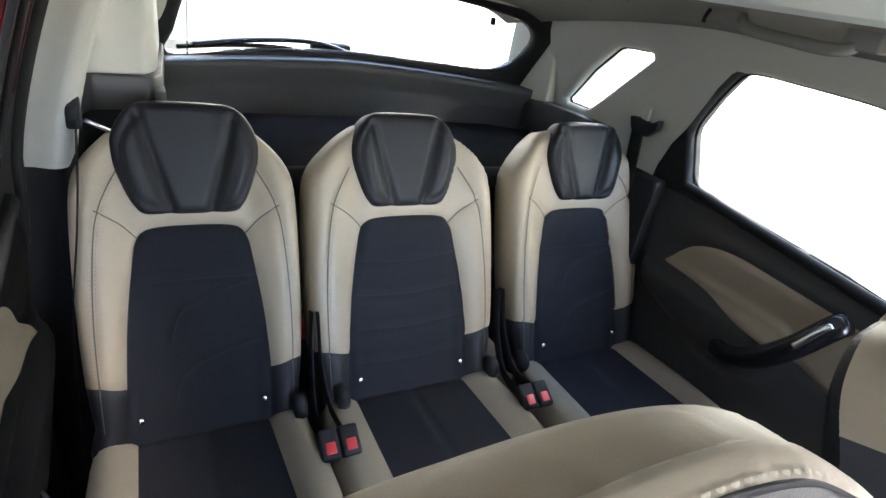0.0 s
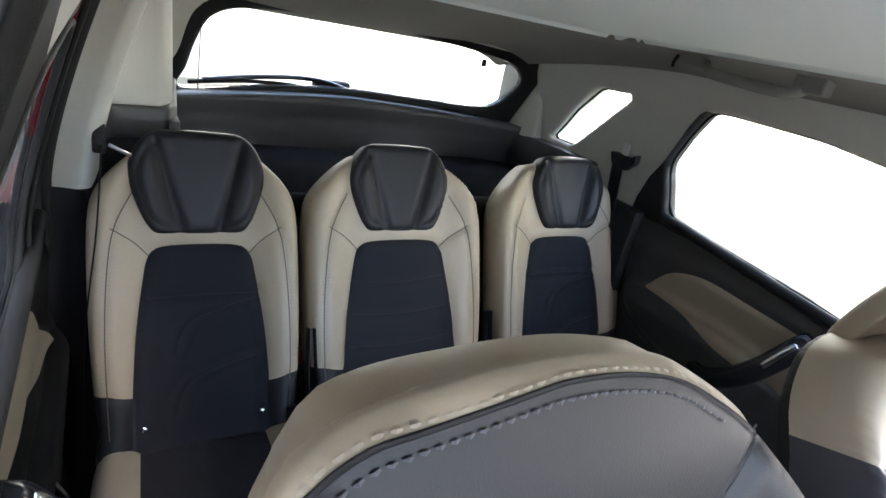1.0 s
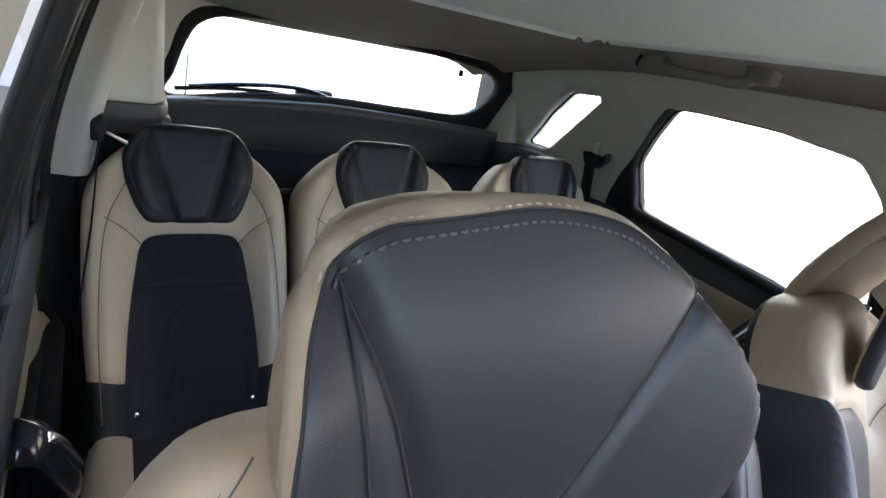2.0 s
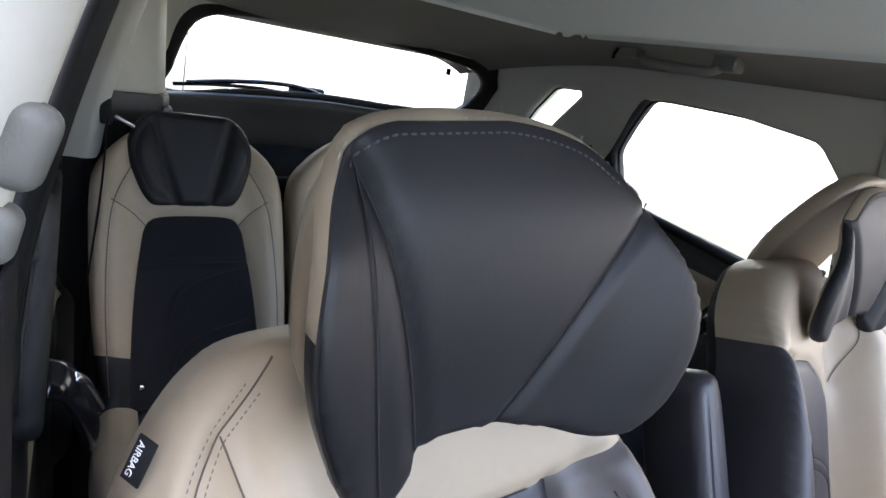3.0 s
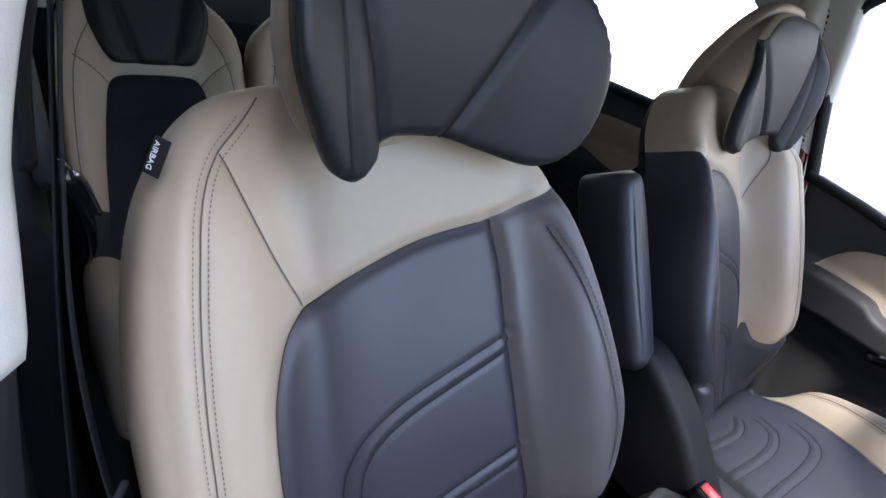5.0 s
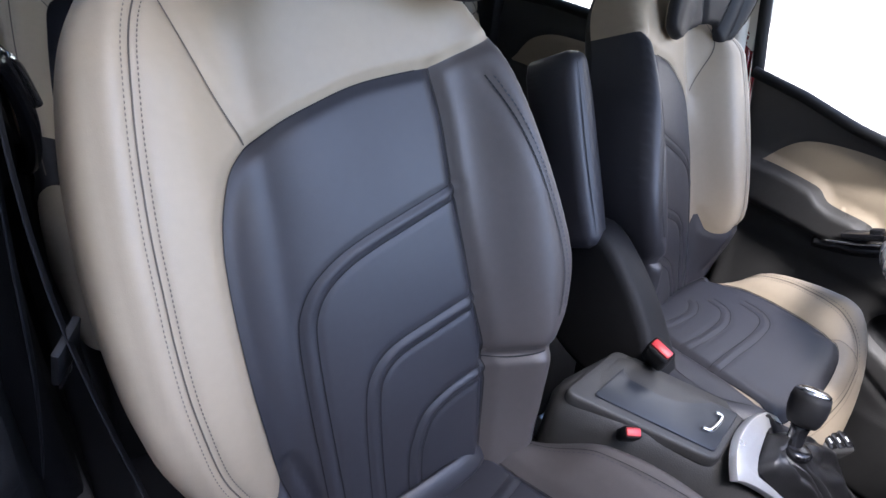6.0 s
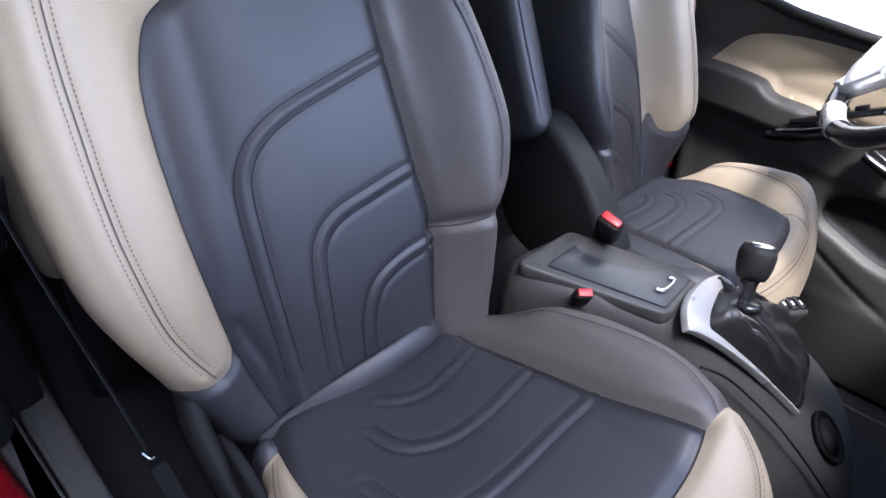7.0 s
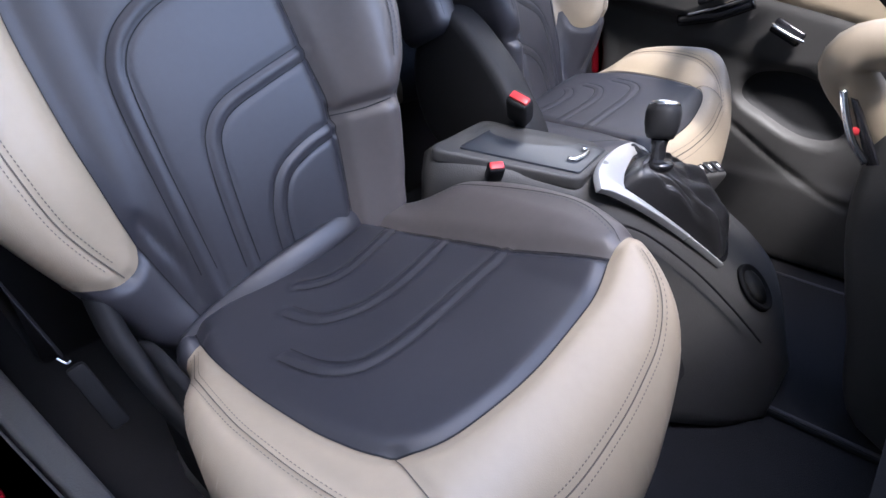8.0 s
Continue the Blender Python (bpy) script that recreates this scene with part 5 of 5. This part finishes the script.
# ---- between and in front of the seats ----
def console():
    c = thing("centre_console", (0.02, 0.0, 0.0), "black centre console with a lidded bin and silver gear surround", "console")
    # length, top height, passenger-side edge, driver-side edge, foot of the passenger side
    spine = curve([(0.232, 0.36, -0.09, 0.0, -0.11), (0.222, 0.432, -0.122, 0.012, -0.13), (0.195, 0.452, -0.140, 0.034, -0.145), (0.13, 0.441, -0.106, 0.072, -0.13), (0.07, 0.425, -0.064, 0.112, -0.105), (0.012, 0.402, -0.022, 0.155, -0.085), (-0.02, 0.372, 0.0, 0.22, -0.075),
                   (-0.06, 0.332, 0.036, 0.275, -0.05), (-0.115, 0.277, 0.094, 0.312, -0.02), (-0.158, 0.234, 0.122, 0.335, 0.01), (-0.2, 0.192, 0.142, 0.338, 0.04), (-0.234, 0.157, 0.158, 0.30, 0.07), (-0.258, 0.118, 0.172, 0.265, 0.10), (-0.285, 0.05, 0.19, 0.25, 0.14)], 60)
    verts, faces, n = [], [], 40
    for y, zt, xl, xr, xf in spine:
        ring = even(rounded([(xf, 0.0), (0.4 * xf + 0.6 * xl - 0.012, 0.62 * zt), (xl, zt), (xr, zt), (xr + 0.03, 0.55 * zt), (xr + 0.04, 0.0)], 0.022, 7), n)
        verts += [(x, y, z) for x, z in ring]
    m = len(spine)
    for i in range(m - 1):
        for q in range(n):
            faces.append((i * n + q, i * n + (q + 1) % n, (i + 1) * n + (q + 1) % n, (i + 1) * n + q))
    faces += [tuple(range(n))[::-1], tuple(range((m - 1) * n, m * n))]
    mesh_part("console_body", verts, faces, SOFT, c)
    # the gear panel falls away in front of the bin
    fall = Vector((0.0852, -0.7020, 0.7071))
    slope = lambda x, y, h=0.0: (x + 0.0852 * h, y - 0.702 * h, min(0.420, 0.3596 + (0.702 * (y + 0.0444) - 0.0852 * (x - 0.1398)) / 0.7071) + 0.7071 * h)
    on_slope = fall.to_track_quat("Z", "Y").to_matrix().to_4x4()

    def laid(bm):
        for v in bm.verts:
            v.co = slope(*v.co)
        return bm

    # the bin's top is tilted and skewed to fit the camera's view
    deck = Matrix(((0.97, -0.453, 0.0, 0.050), (0.096, 0.73, 0.0, 0.009), (-0.028, 0.168, 1.0, -0.0155), (0.0, 0.0, 0.0, 1.0)))
    bm_part("bin_rim", turned(prism_bm(rounded([(-0.080, 0.262), (0.088, 0.270), (0.094, 0.018), (-0.066, 0.010)], 0.022), 0.405, 0.4265, "z", 0.006, 3), deck), SOFT, c, "black moulded rim round the bin")
    lid = bm_part("bin_lid", turned(prism_bm(rounded([(-0.058, 0.222), (0.062, 0.230), (0.068, 0.030), (-0.052, 0.022)], 0.008), 0.4240, 0.4295, "z", 0.0015), deck), LID, c, "glossy bluish black sliding lid")
    tube("lid_grip", [tuple(deck @ Vector(q)) for q in ((-0.016, 0.060, 0.432), (-0.012, 0.046, 0.433), (0.03, 0.046, 0.433), (0.036, 0.060, 0.432))], 0.0035, CHROME, lid, "chrome grip", steps=24)
    # satin silver surround: a broad plate behind the opening that runs down its side as a narrowing rail
    plate = np.concatenate([curve([(-0.022, -0.018), (0.0, 0.0), (0.045, 0.016), (0.09, 0.022), (0.128, 0.019), (0.180, -0.003)], 24), curve([(0.172, -0.011), (0.150, -0.001), (0.118, 0.001)], 8), curve([(0.106, -0.001), (0.060, -0.013), (0.038, -0.023)], 8),
                            curve([(0.034, -0.028), (0.062, -0.050), (0.103, -0.087), (0.135, -0.122), (0.162, -0.154)], 20), curve([(0.159, -0.156), (0.131, -0.124), (0.097, -0.091), (0.052, -0.056), (0.020, -0.036), (-0.004, -0.024)], 20)])
    bm_part("gear_surround", laid(prism_bm(plate, -0.006, 0.0065, "z", 0.0015, 2)), SATIN, c, "satin silver surround")
    tube("edge_line", [slope(-0.022, -0.055, -0.004), slope(0.03, -0.082, -0.003), slope(0.085, -0.140, -0.002), slope(0.118, -0.198, -0.003), slope(0.140, -0.250, -0.006)], 0.002, PLASTIC, c, "dark shut line", steps=40)
    # creased leather gaiter gathered in the sloping opening
    foot = curve([(0.040, -0.026), (0.075, -0.009), (0.118, -0.001), (0.172, -0.012), (0.230, -0.037), (0.272, -0.077), (0.278, -0.110), (0.236, -0.139), (0.166, -0.152), (0.106, -0.086)], 72, True)
    bm_part("opening_frame", laid(prism_bm(foot, -0.004, 0.0025, "z", 0.001)), GLOSS, c, "gloss black frame of the opening")
    top, verts, faces, n, levels = np.array((0.116, -0.046, 0.408)), [], [], 72, 16
    mid_foot = foot.mean(0)
    for k in range(levels + 1):
        r = k / levels
        for q in range(n):
            e = mid_foot + (foot[q] - mid_foot) * 0.95
            b = np.array(slope(e[0], e[1], 0.002))
            a = q * 2 * math.pi / n
            neck = top + 0.017 * np.array((math.cos(a - 2.6), -math.sin(a - 2.6), 0.0))
            w = r ** 0.72
            p = b * (1 - w) + neck * w + np.array(fall) * 0.026 * math.sin(math.pi * r ** 0.6) * (1 - 0.9 * r)
            crease = abs(math.sin(3.5 * a + 1.5 * math.sin(4.2 * r) + 0.6)) ** 0.7 - 0.6 + 0.45 * math.sin(5 * a - 7.0 * r) * math.sin(9 * r + a)
            p = p + np.array(fall) * 0.017 * crease * math.sin(math.pi * min(1.0, 0.06 + 0.94 * r)) * (1 - 0.6 * r)
            verts.append(p)
    for k in range(levels):
        for q in range(n):
            faces.append((k * n + q, k * n + (q + 1) % n, (k + 1) * n + (q + 1) % n, (k + 1) * n + q))
    mesh_part("gear_boot", verts, faces, GAITER, c, "creased black leather gaiter")
    lathe("boot_ring", [(0.020, -0.004), (0.021, 0.004), (0.017, 0.008), (0.010, 0.009)], (0.116, -0.045, 0.406), GLOSS, c, "gloss black collar", 24)
    at = (0.114, -0.041, 0.394)
    tilt = Vector((0.030, 0.014, 0.085)).to_track_quat("Z", "Y").to_matrix().to_4x4()
    lever = lathe("gear_lever", [(0.016, 0.0), (0.0115, 0.010), (0.0115, 0.040), (0.0145, 0.056)], at, GLOSS, c, "gloss black lever", turn=tilt)
    lathe("gear_knob", [(0.0150, 0.050), (0.019, 0.051), (0.0225, 0.058), (0.0255, 0.072), (0.0262, 0.088), (0.0240, 0.099)], at, PLASTIC, lever, "black grip", turn=tilt)
    lathe("knob_cap", [(0.0232, 0.098), (0.0225, 0.1025), (0.017, 0.106), (0.010, 0.1075), (0.0, 0.108)], at, CHROME, lever, "polished chrome cap", turn=tilt)
    # block of three switches on the driver's side
    m4 = Matrix.Translation((0.289, -0.064, 0.340)) @ pose(0, 0, 0, 22, 8, -20)
    strip = bm_part("switch_block", turned(box_bm(-0.036, 0.036, -0.02, 0.02, -0.09, 0.012, 0.008, 3), m4), SOFT, c, "black block of three switches")
    for k in (-0.022, 0.0, 0.022):
        bm_part("switch", turned(box_bm(k - 0.009, k + 0.009, -0.013, 0.013, 0.009, 0.015, 0.002), m4), GLOSS, strip)
        bm_part("mark", turned(box_bm(k - 0.002, k + 0.002, -0.004, 0.004, 0.0148, 0.0155, 0), m4), WHITE, strip)
    # cup recess in the falling front: raised rim, its inner shade painted as dark discs
    cup = lathe("cup_holder", [(0.043, -0.004), (0.041, 0.0035), (0.038, 0.003), (0.034, -0.001), (0.0, -0.001)], slope(0.222, -0.202, 0.001), MATT_SHADE, c, "low rim round a disc darkened like a recess", 28, on_slope)
    lathe("cup_shade", [(0.030, 0.0), (0.0, 0.0008)], slope(0.222, -0.202, 0.0015), RUBBER, cup, "black disc for the shade inside the recess", 24, on_slope)
    bm_part("side_recess", prism_bm(curve([(-0.02, 0.20), (-0.09, 0.22), (-0.15, 0.17), (-0.17, 0.11), (-0.06, 0.10)], 40, True), -0.022, 0.03, "x", 0.003), PLASTIC, c)


console()


def buckle(at, turn, k=1.0, label="black belt buckle with a red release button", stalk=0.08, slim=1.0):
    b = thing("belt_buckle", at, label, "seat belt buckle", "belt buckles")
    m = Matrix.Translation(at) @ turn @ Matrix.Scale(k, 4)
    bm_part("housing", turned(box_bm(-0.017, 0.017, -0.012, 0.012, -0.045, 0.0, 0.006, 3), m), PLASTIC, b)
    bm_part("release_button", turned(box_bm(-0.0145, 0.0145, -0.0085 * slim, 0.0085 * slim, -0.004, 0.0035, 0.003), m), RED, b, "red release button")
    a = m @ Vector((0, 0, -0.04))
    e = m @ Vector((0, 0, -0.04 - stalk))
    tube("stalk", [tuple(a), tuple(e)], 0.009, RUBBER, b, flat=0.6)
    return b


buckle((-0.108, 0.095, 0.442), Vector((-0.35, -0.45, 0.8)).to_track_quat("Z", "Y").to_matrix().to_4x4(), 0.7)
face_n = Vector((-0.5, -0.3, 0.8)).normalized()
long_x = Vector((0.50, -0.58, -0.95))
long_x = (long_x - face_n * long_x.dot(face_n)).normalized()
buckle((0.016, 0.147, 0.498), Matrix((long_x, face_n.cross(long_x), face_n)).transposed().to_4x4(), 1.12, slim=0.75)


def twin_buckles(x):
    """Two buckles on stalks in the gap between two rear seats."""
    b = thing("belt_buckle", (x, 1.1, 0.43), "pair of black belt buckles with red buttons between rear seats", "seat belt buckle", "belt buckles")
    m = Matrix.Translation((x, 1.065, 0.462)) @ pose(0, 0, 0, 30, 0, 0)
    for k, c in ((-0.02, RED), (0.02, RED)):
        h = bm_part("housing", turned(box_bm(k - 0.019, k + 0.019, -0.03, 0.03, -0.014, 0.010, 0.006, 3), m), PLASTIC, b)
        bm_part("release_button", turned(box_bm(k - 0.010, k + 0.010, -0.020, 0.002, 0.008, 0.0125, 0.002), m), c, h, "red release button")
        tube("strap", [(x + k, 1.09, 0.45), (x + k * 0.8, 1.17, 0.45), (x + k * 0.5, 1.24, 0.52), (x + k * 0.3, 1.28, 0.62)], 0.014, WEB, b, flat=0.25, up=(1, 0, 0), steps=20)
    for k in (-0.045, 0.045):
        lathe("hinge", [(0.0, -0.012), (0.026, -0.012), (0.03, 0.0), (0.026, 0.012), (0.0, 0.013)], (x + k, 1.19, 0.455), PLASTIC, b, "black hinge cover", 18, pose(0, 0, 0, 0, 90, 0))


twin_buckles(-0.232)
twin_buckles(0.232)


def armrest():
    a = driver_seat
    S = lean((0.062, 0.335, 0.572), 25)
    out = curve([(-0.02, 0.0), (-0.029, 0.04), (-0.03, 0.16), (-0.029, 0.27), (-0.02, 0.315), (0.0, 0.322), (0.02, 0.315), (0.029, 0.27), (0.03, 0.16), (0.029, 0.04), (0.02, 0.0)], 90, True)
    made = pad(a, S, out, [], ("armrest", DARK, "slate-toned leather armrest folded upright"), cell=0.008, R=0.022, T=0.10, base=lambda u, v: 0.02 + 0 * u, seams=[(curve([(-0.012, 0.0), (-0.014, 0.16), (-0.012, 0.32)], 20), groove(0.004, 0.004))])
    seam(a, S, made["height"], curve([(-0.012, 0.02), (-0.014, 0.16), (-0.012, 0.30)], 20), SEAM_SHADE_DARK)
    prof = curve([(0.36, 0.36), (0.42, 0.46), (0.40, 0.575), (0.335, 0.605), (0.25, 0.545), (0.19, 0.475), (0.15, 0.40), (0.2, 0.33)], 50, True)
    bm_part("hinge_cover", prism_bm(prof, 0.055, 0.13, "x", 0.02, 4), PLASTIC, a, "black moulded hinge cover")


armrest()


def belts():
    b = thing("seat_belt", (-0.68, 0.38, 1.05), "black front seat belt hanging beside the passenger's seat", "seat belt", "seat belts")
    tube("webbing", [(-0.672, 0.372, 1.09), (-0.684, 0.395, 0.95), (-0.692, 0.405, 0.80), (-0.686, 0.395, 0.66), (-0.670, 0.362, 0.55), (-0.646, 0.315, 0.43), (-0.630, 0.281, 0.345)], 0.020, WEB, b, n=8, flat=0.07, up=(1, -0.12, 0), steps=40)
    tube("return_webbing", [(-0.676, 0.384, 1.09), (-0.700, 0.415, 0.8), (-0.712, 0.43, 0.55), (-0.725, 0.445, 0.42)], 0.022, WEB, b, n=8, flat=0.07, up=(1, -0.12, 0), steps=20)
    bm_part("height_adjuster", turned(box_bm(-0.009, 0.009, -0.010, 0.010, -0.017, 0.017, 0.008, 5), Matrix.Translation((-0.663, 0.358, 1.142)) @ pose(0, 0, 0, 0, 20, 0)), COVER, b, "pale grey height adjuster")
    bm_part("guide_cover", turned(box_bm(-0.008, 0.008, -0.009, 0.009, -0.012, 0.012, 0.007, 5), Matrix.Translation((-0.674, 0.360, 1.108)) @ pose(0, 0, 0, 0, 16, 0)), COVER, b, "pale grey guide cover")
    bm_part("floor_anchor", turned(box_bm(-0.010, 0.010, -0.016, 0.016, -0.075, 0.006, 0.005), Matrix.Translation((-0.626, 0.258, 0.335)) @ pose(0, 0, 0, -30, -10, 0)), MATT_SHADE, b, "black anchor cover")
    tube("latch_bar", [(-0.636, 0.270, 0.352), (-0.631, 0.264, 0.345), (-0.627, 0.262, 0.347)], 0.0011, STEEL, b)
    m = Matrix.Translation((-0.684, 0.392, 0.600)) @ pose(0, 0, 0, 25, 20, -30)
    bm_part("latch_tongue", turned(box_bm(-0.004, 0.004, -0.022, 0.022, -0.04, 0.03, 0.003), m), PLASTIC, b, "black latch tongue")
    bm_part("tongue_plate", turned(box_bm(-0.0015, 0.0015, -0.012, 0.012, -0.075, -0.035, 0.001), m), STEEL, b, "steel plate")
    # rear belts hang beside the outer rear seats
    for sgn, x in ((-1, -0.613), (1, 0.648)):
        r = thing("seat_belt", (x, 1.32, 1.0), "black rear seat belt with a steel tongue on the pillar", "seat belt", "seat belts")
        y = 1.315 if sgn < 0 else 1.375
        hoop = [(y + 0.045, 1.032), (y + 0.030, 1.0), (y - 0.025, 0.993), (y - 0.055, 1.020), (y - 0.055, 1.048), (y - 0.030, 1.030), (y + 0.010, 1.036)]
        if sgn < 0:
            hoop = [(y - 0.015, 0.985), (y + 0.02, 0.985), (y + 0.02, 1.005), (y + 0.005, 1.035), (y - 0.006, 1.03)]
        bm_part("guide", prism_bm(rounded(hoop, 0.006, 3), x - 0.010, x + 0.010, "x", 0.004), PLASTIC, r, "black belt guide")
        bm_part("anchor_plate", box_bm(x - 0.006, x + 0.006, y - 0.012, y + 0.008, 1.0 if sgn < 0 else 1.03, 1.02 if sgn < 0 else 1.066, 0.003), GREY if sgn > 0 else PLASTIC, r)
        tube("webbing", [(x - sgn * 0.003, y + 0.008 * sgn, 1.0), (x + sgn * 0.010, y, 0.85), (sgn * 0.655, 1.34, 0.6), (sgn * 0.670, 1.33, 0.3)], 0.022, WEB, r, n=8, flat=0.07, up=(1, 0, 0), steps=20)
        if sgn < 0:
            tube("tongue", [(-0.598, 1.295, 1.003), (-0.568, 1.306, 0.984)], 0.0032, STEEL, r, "bright steel tongue")


belts()


def grab_handle():
    g = thing("grab_handle", (0.50, 0.98, 1.27), "pale grey roof grab handle above the rear door", "grab handle")
    tube("bar", [(0.492, 1.09, 1.304), (0.476, 1.06, 1.288), (0.472, 0.98, 1.282), (0.476, 0.89, 1.280), (0.492, 0.865, 1.297)], 0.008, LINER, g, flat=1.4, steps=40)
    for y, z in ((1.12, 1.300), (0.86, 1.292)):
        bm_part("mount", box_bm(0.478, 0.512, y - 0.03, y + 0.03, z - 0.008, z + 0.03, 0.006, 3), LINER, g)
    tube("coat_hook", [(0.49, 1.165, 1.31), (0.482, 1.165, 1.296), (0.482, 1.165, 1.285)], 0.004, PLASTIC, g, "small dark hook")


grab_handle()


def steering_wheel():
    w = thing("steering_wheel", (0.40, -0.13, 0.74), "black leather steering wheel with silver spokes and buttons", "steering wheel")
    m = Matrix.Translation((0.40, -0.13, 0.78)) @ pose(0, 0, 0, 0, 0, 32) @ pose(0, 0, 0, -50, 0, 0)
    P = lambda x, y, z: tuple(m @ Vector((x, y, z)))
    tube("rim", [P(0.192 * math.cos(a), 0.192 * math.sin(a), 0) for a in np.linspace(0, 2 * math.pi, 24, endpoint=False)], 0.0175, GLOSS, w, closed=True, steps=96, n=14)
    # silver arc added to stand in for a bright reflection on the rim
    tube("rim_highlight", [P(0.192 * math.cos(radians(a)), 0.192 * math.sin(radians(a)), 0) for a in (64, 70, 76, 82, 88)], 0.0182, SATIN, w, "silver arc in place of a highlight on the rim", steps=30, n=14)
    bm_part("hub", turned(prism_bm(curve([(-0.07, 0.05), (-0.075, -0.03), (-0.05, -0.075), (0.05, -0.075), (0.075, -0.03), (0.07, 0.05), (0, 0.065)], 50, True), -0.02, 0.02, "z", 0.012, 3), m), PLASTIC, w, "black hub pad")
    for s in (-1, 1):
        spoke = bm_part("spoke", turned(prism_bm([(s * 0.06, -0.03), (s * 0.176, -0.04), (s * 0.176, 0.05), (s * 0.145, 0.11), (s * 0.10, 0.15), (s * 0.05, 0.10)], -0.006, 0.026, "z", 0.005), m), SATIN, w, "satin silver spoke")
        tube("spoke_trim", [P(s * 0.172, -0.04, 0.014), P(s * 0.172, 0.05, 0.014), P(s * 0.142, 0.108, 0.014), P(s * 0.10, 0.146, 0.028)], 0.007, CHROME, spoke, "chrome spoke trim", flat=0.5)
        for k in (0, 1, 2):
            bm_part("button", turned(box_bm(s * 0.12 - 0.022, s * 0.12 + 0.022, k * 0.026 - 0.02, k * 0.026 + 0.002, 0.022, 0.031, 0.003), m), GLOSS, spoke)
    c = bm_part("column_shroud", turned(box_bm(-0.07, 0.07, -0.06, 0.06, -0.26, -0.03, 0.03, 3), m), PLASTIC, w, "black column shroud")
    tube("stalk", [P(0.05, -0.02, -0.06), P(0.15, -0.03, -0.055), P(0.20, -0.035, -0.05)], 0.008, PLASTIC, c)


steering_wheel()


def dashboard():
    d = thing("dashboard", (0, -0.7, 0.4), "black dashboard with a beige edge and chrome strip", "dashboard")
    bm_part("dash_body", prism_bm([(-1.0, 0.30), (-0.52, 0.30), (-0.42, 0.45), (-0.40, 0.62), (-0.48, 0.76), (-1.0, 0.82)], -0.70, 0.76, "x", 0.03, 3), SOFT, d)
    bm_part("centre_console_front", prism_bm(curve([(-0.6, 0.05), (-0.40, 0.05), (-0.335, 0.22), (-0.292, 0.36), (-0.283, 0.45), (-0.285, 0.53), (-0.33, 0.58), (-0.6, 0.62)], 50, True), 0.155, 0.34, "x", 0.015, 3), SOFT, d, "black centre stack")
    tube("beige_edge", [(0.135, -0.30, 0.605), (0.136, -0.250, 0.598), (0.138, -0.234, 0.578), (0.150, -0.244, 0.554), (0.164, -0.268, 0.523), (0.18, -0.299, 0.476), (0.195, -0.333, 0.423), (0.21, -0.38, 0.36)], 0.029, BEIGE, d, "beige moulded edge", flat=0.7, steps=40, up=(1, 0, 0))
    tube("chrome_strip", [(0.132, -0.241, 0.548), (0.130, -0.251, 0.523), (0.130, -0.268, 0.490), (0.132, -0.288, 0.466)], 0.0045, CHROME, d, "chrome strip")
    bm_part("side_panel", prism_bm([(-0.250, 0.540), (-0.258, 0.538), (-0.302, 0.466), (-0.290, 0.462)], 0.131, 0.146, "x", 0.003), GLOSS, d, "gloss black panel")
    bm_part("hazard_button", box_bm(0.130, 0.138, -0.272, -0.262, 0.497, 0.507, 0.003), RED, d, "red hazard triangle button")
    bm_part("glovebox", prism_bm([(-0.6, 0.1), (-0.45, 0.12), (-0.40, 0.30), (-0.6, 0.31)], -0.66, -0.02, "x", 0.02, 3), PLASTIC, d, "black glovebox front")


dashboard()


def mats():
    for x0, x1, y0, y1 in ((-0.56, -0.13, -0.72, -0.10), (0.16, 0.62, -0.72, -0.10)):
        m = thing("floor_mat", ((x0 + x1) / 2, (y0 + y1) / 2, 0.0), "black carpet floor mat with a stitched edge", "floor mat", "floor mats")
        bm_part("mat", prism_bm(rounded([(x0, y0), (x1, y0), (x1, y1), (x0, y1)], 0.06), 0.001, 0.012, "z", 0.003), CARPET, m)
        ring = rounded([(x0 + 0.008, y0 + 0.008), (x1 - 0.008, y0 + 0.008), (x1 - 0.008, y1 - 0.008), (x0 + 0.008, y1 - 0.008)], 0.055)
        tube("edging", [(x, y, 0.013) for x, y in ring], 0.0035, THREAD_DARK, m, "grey stitched edging", closed=True, steps=160, n=6)


mats()
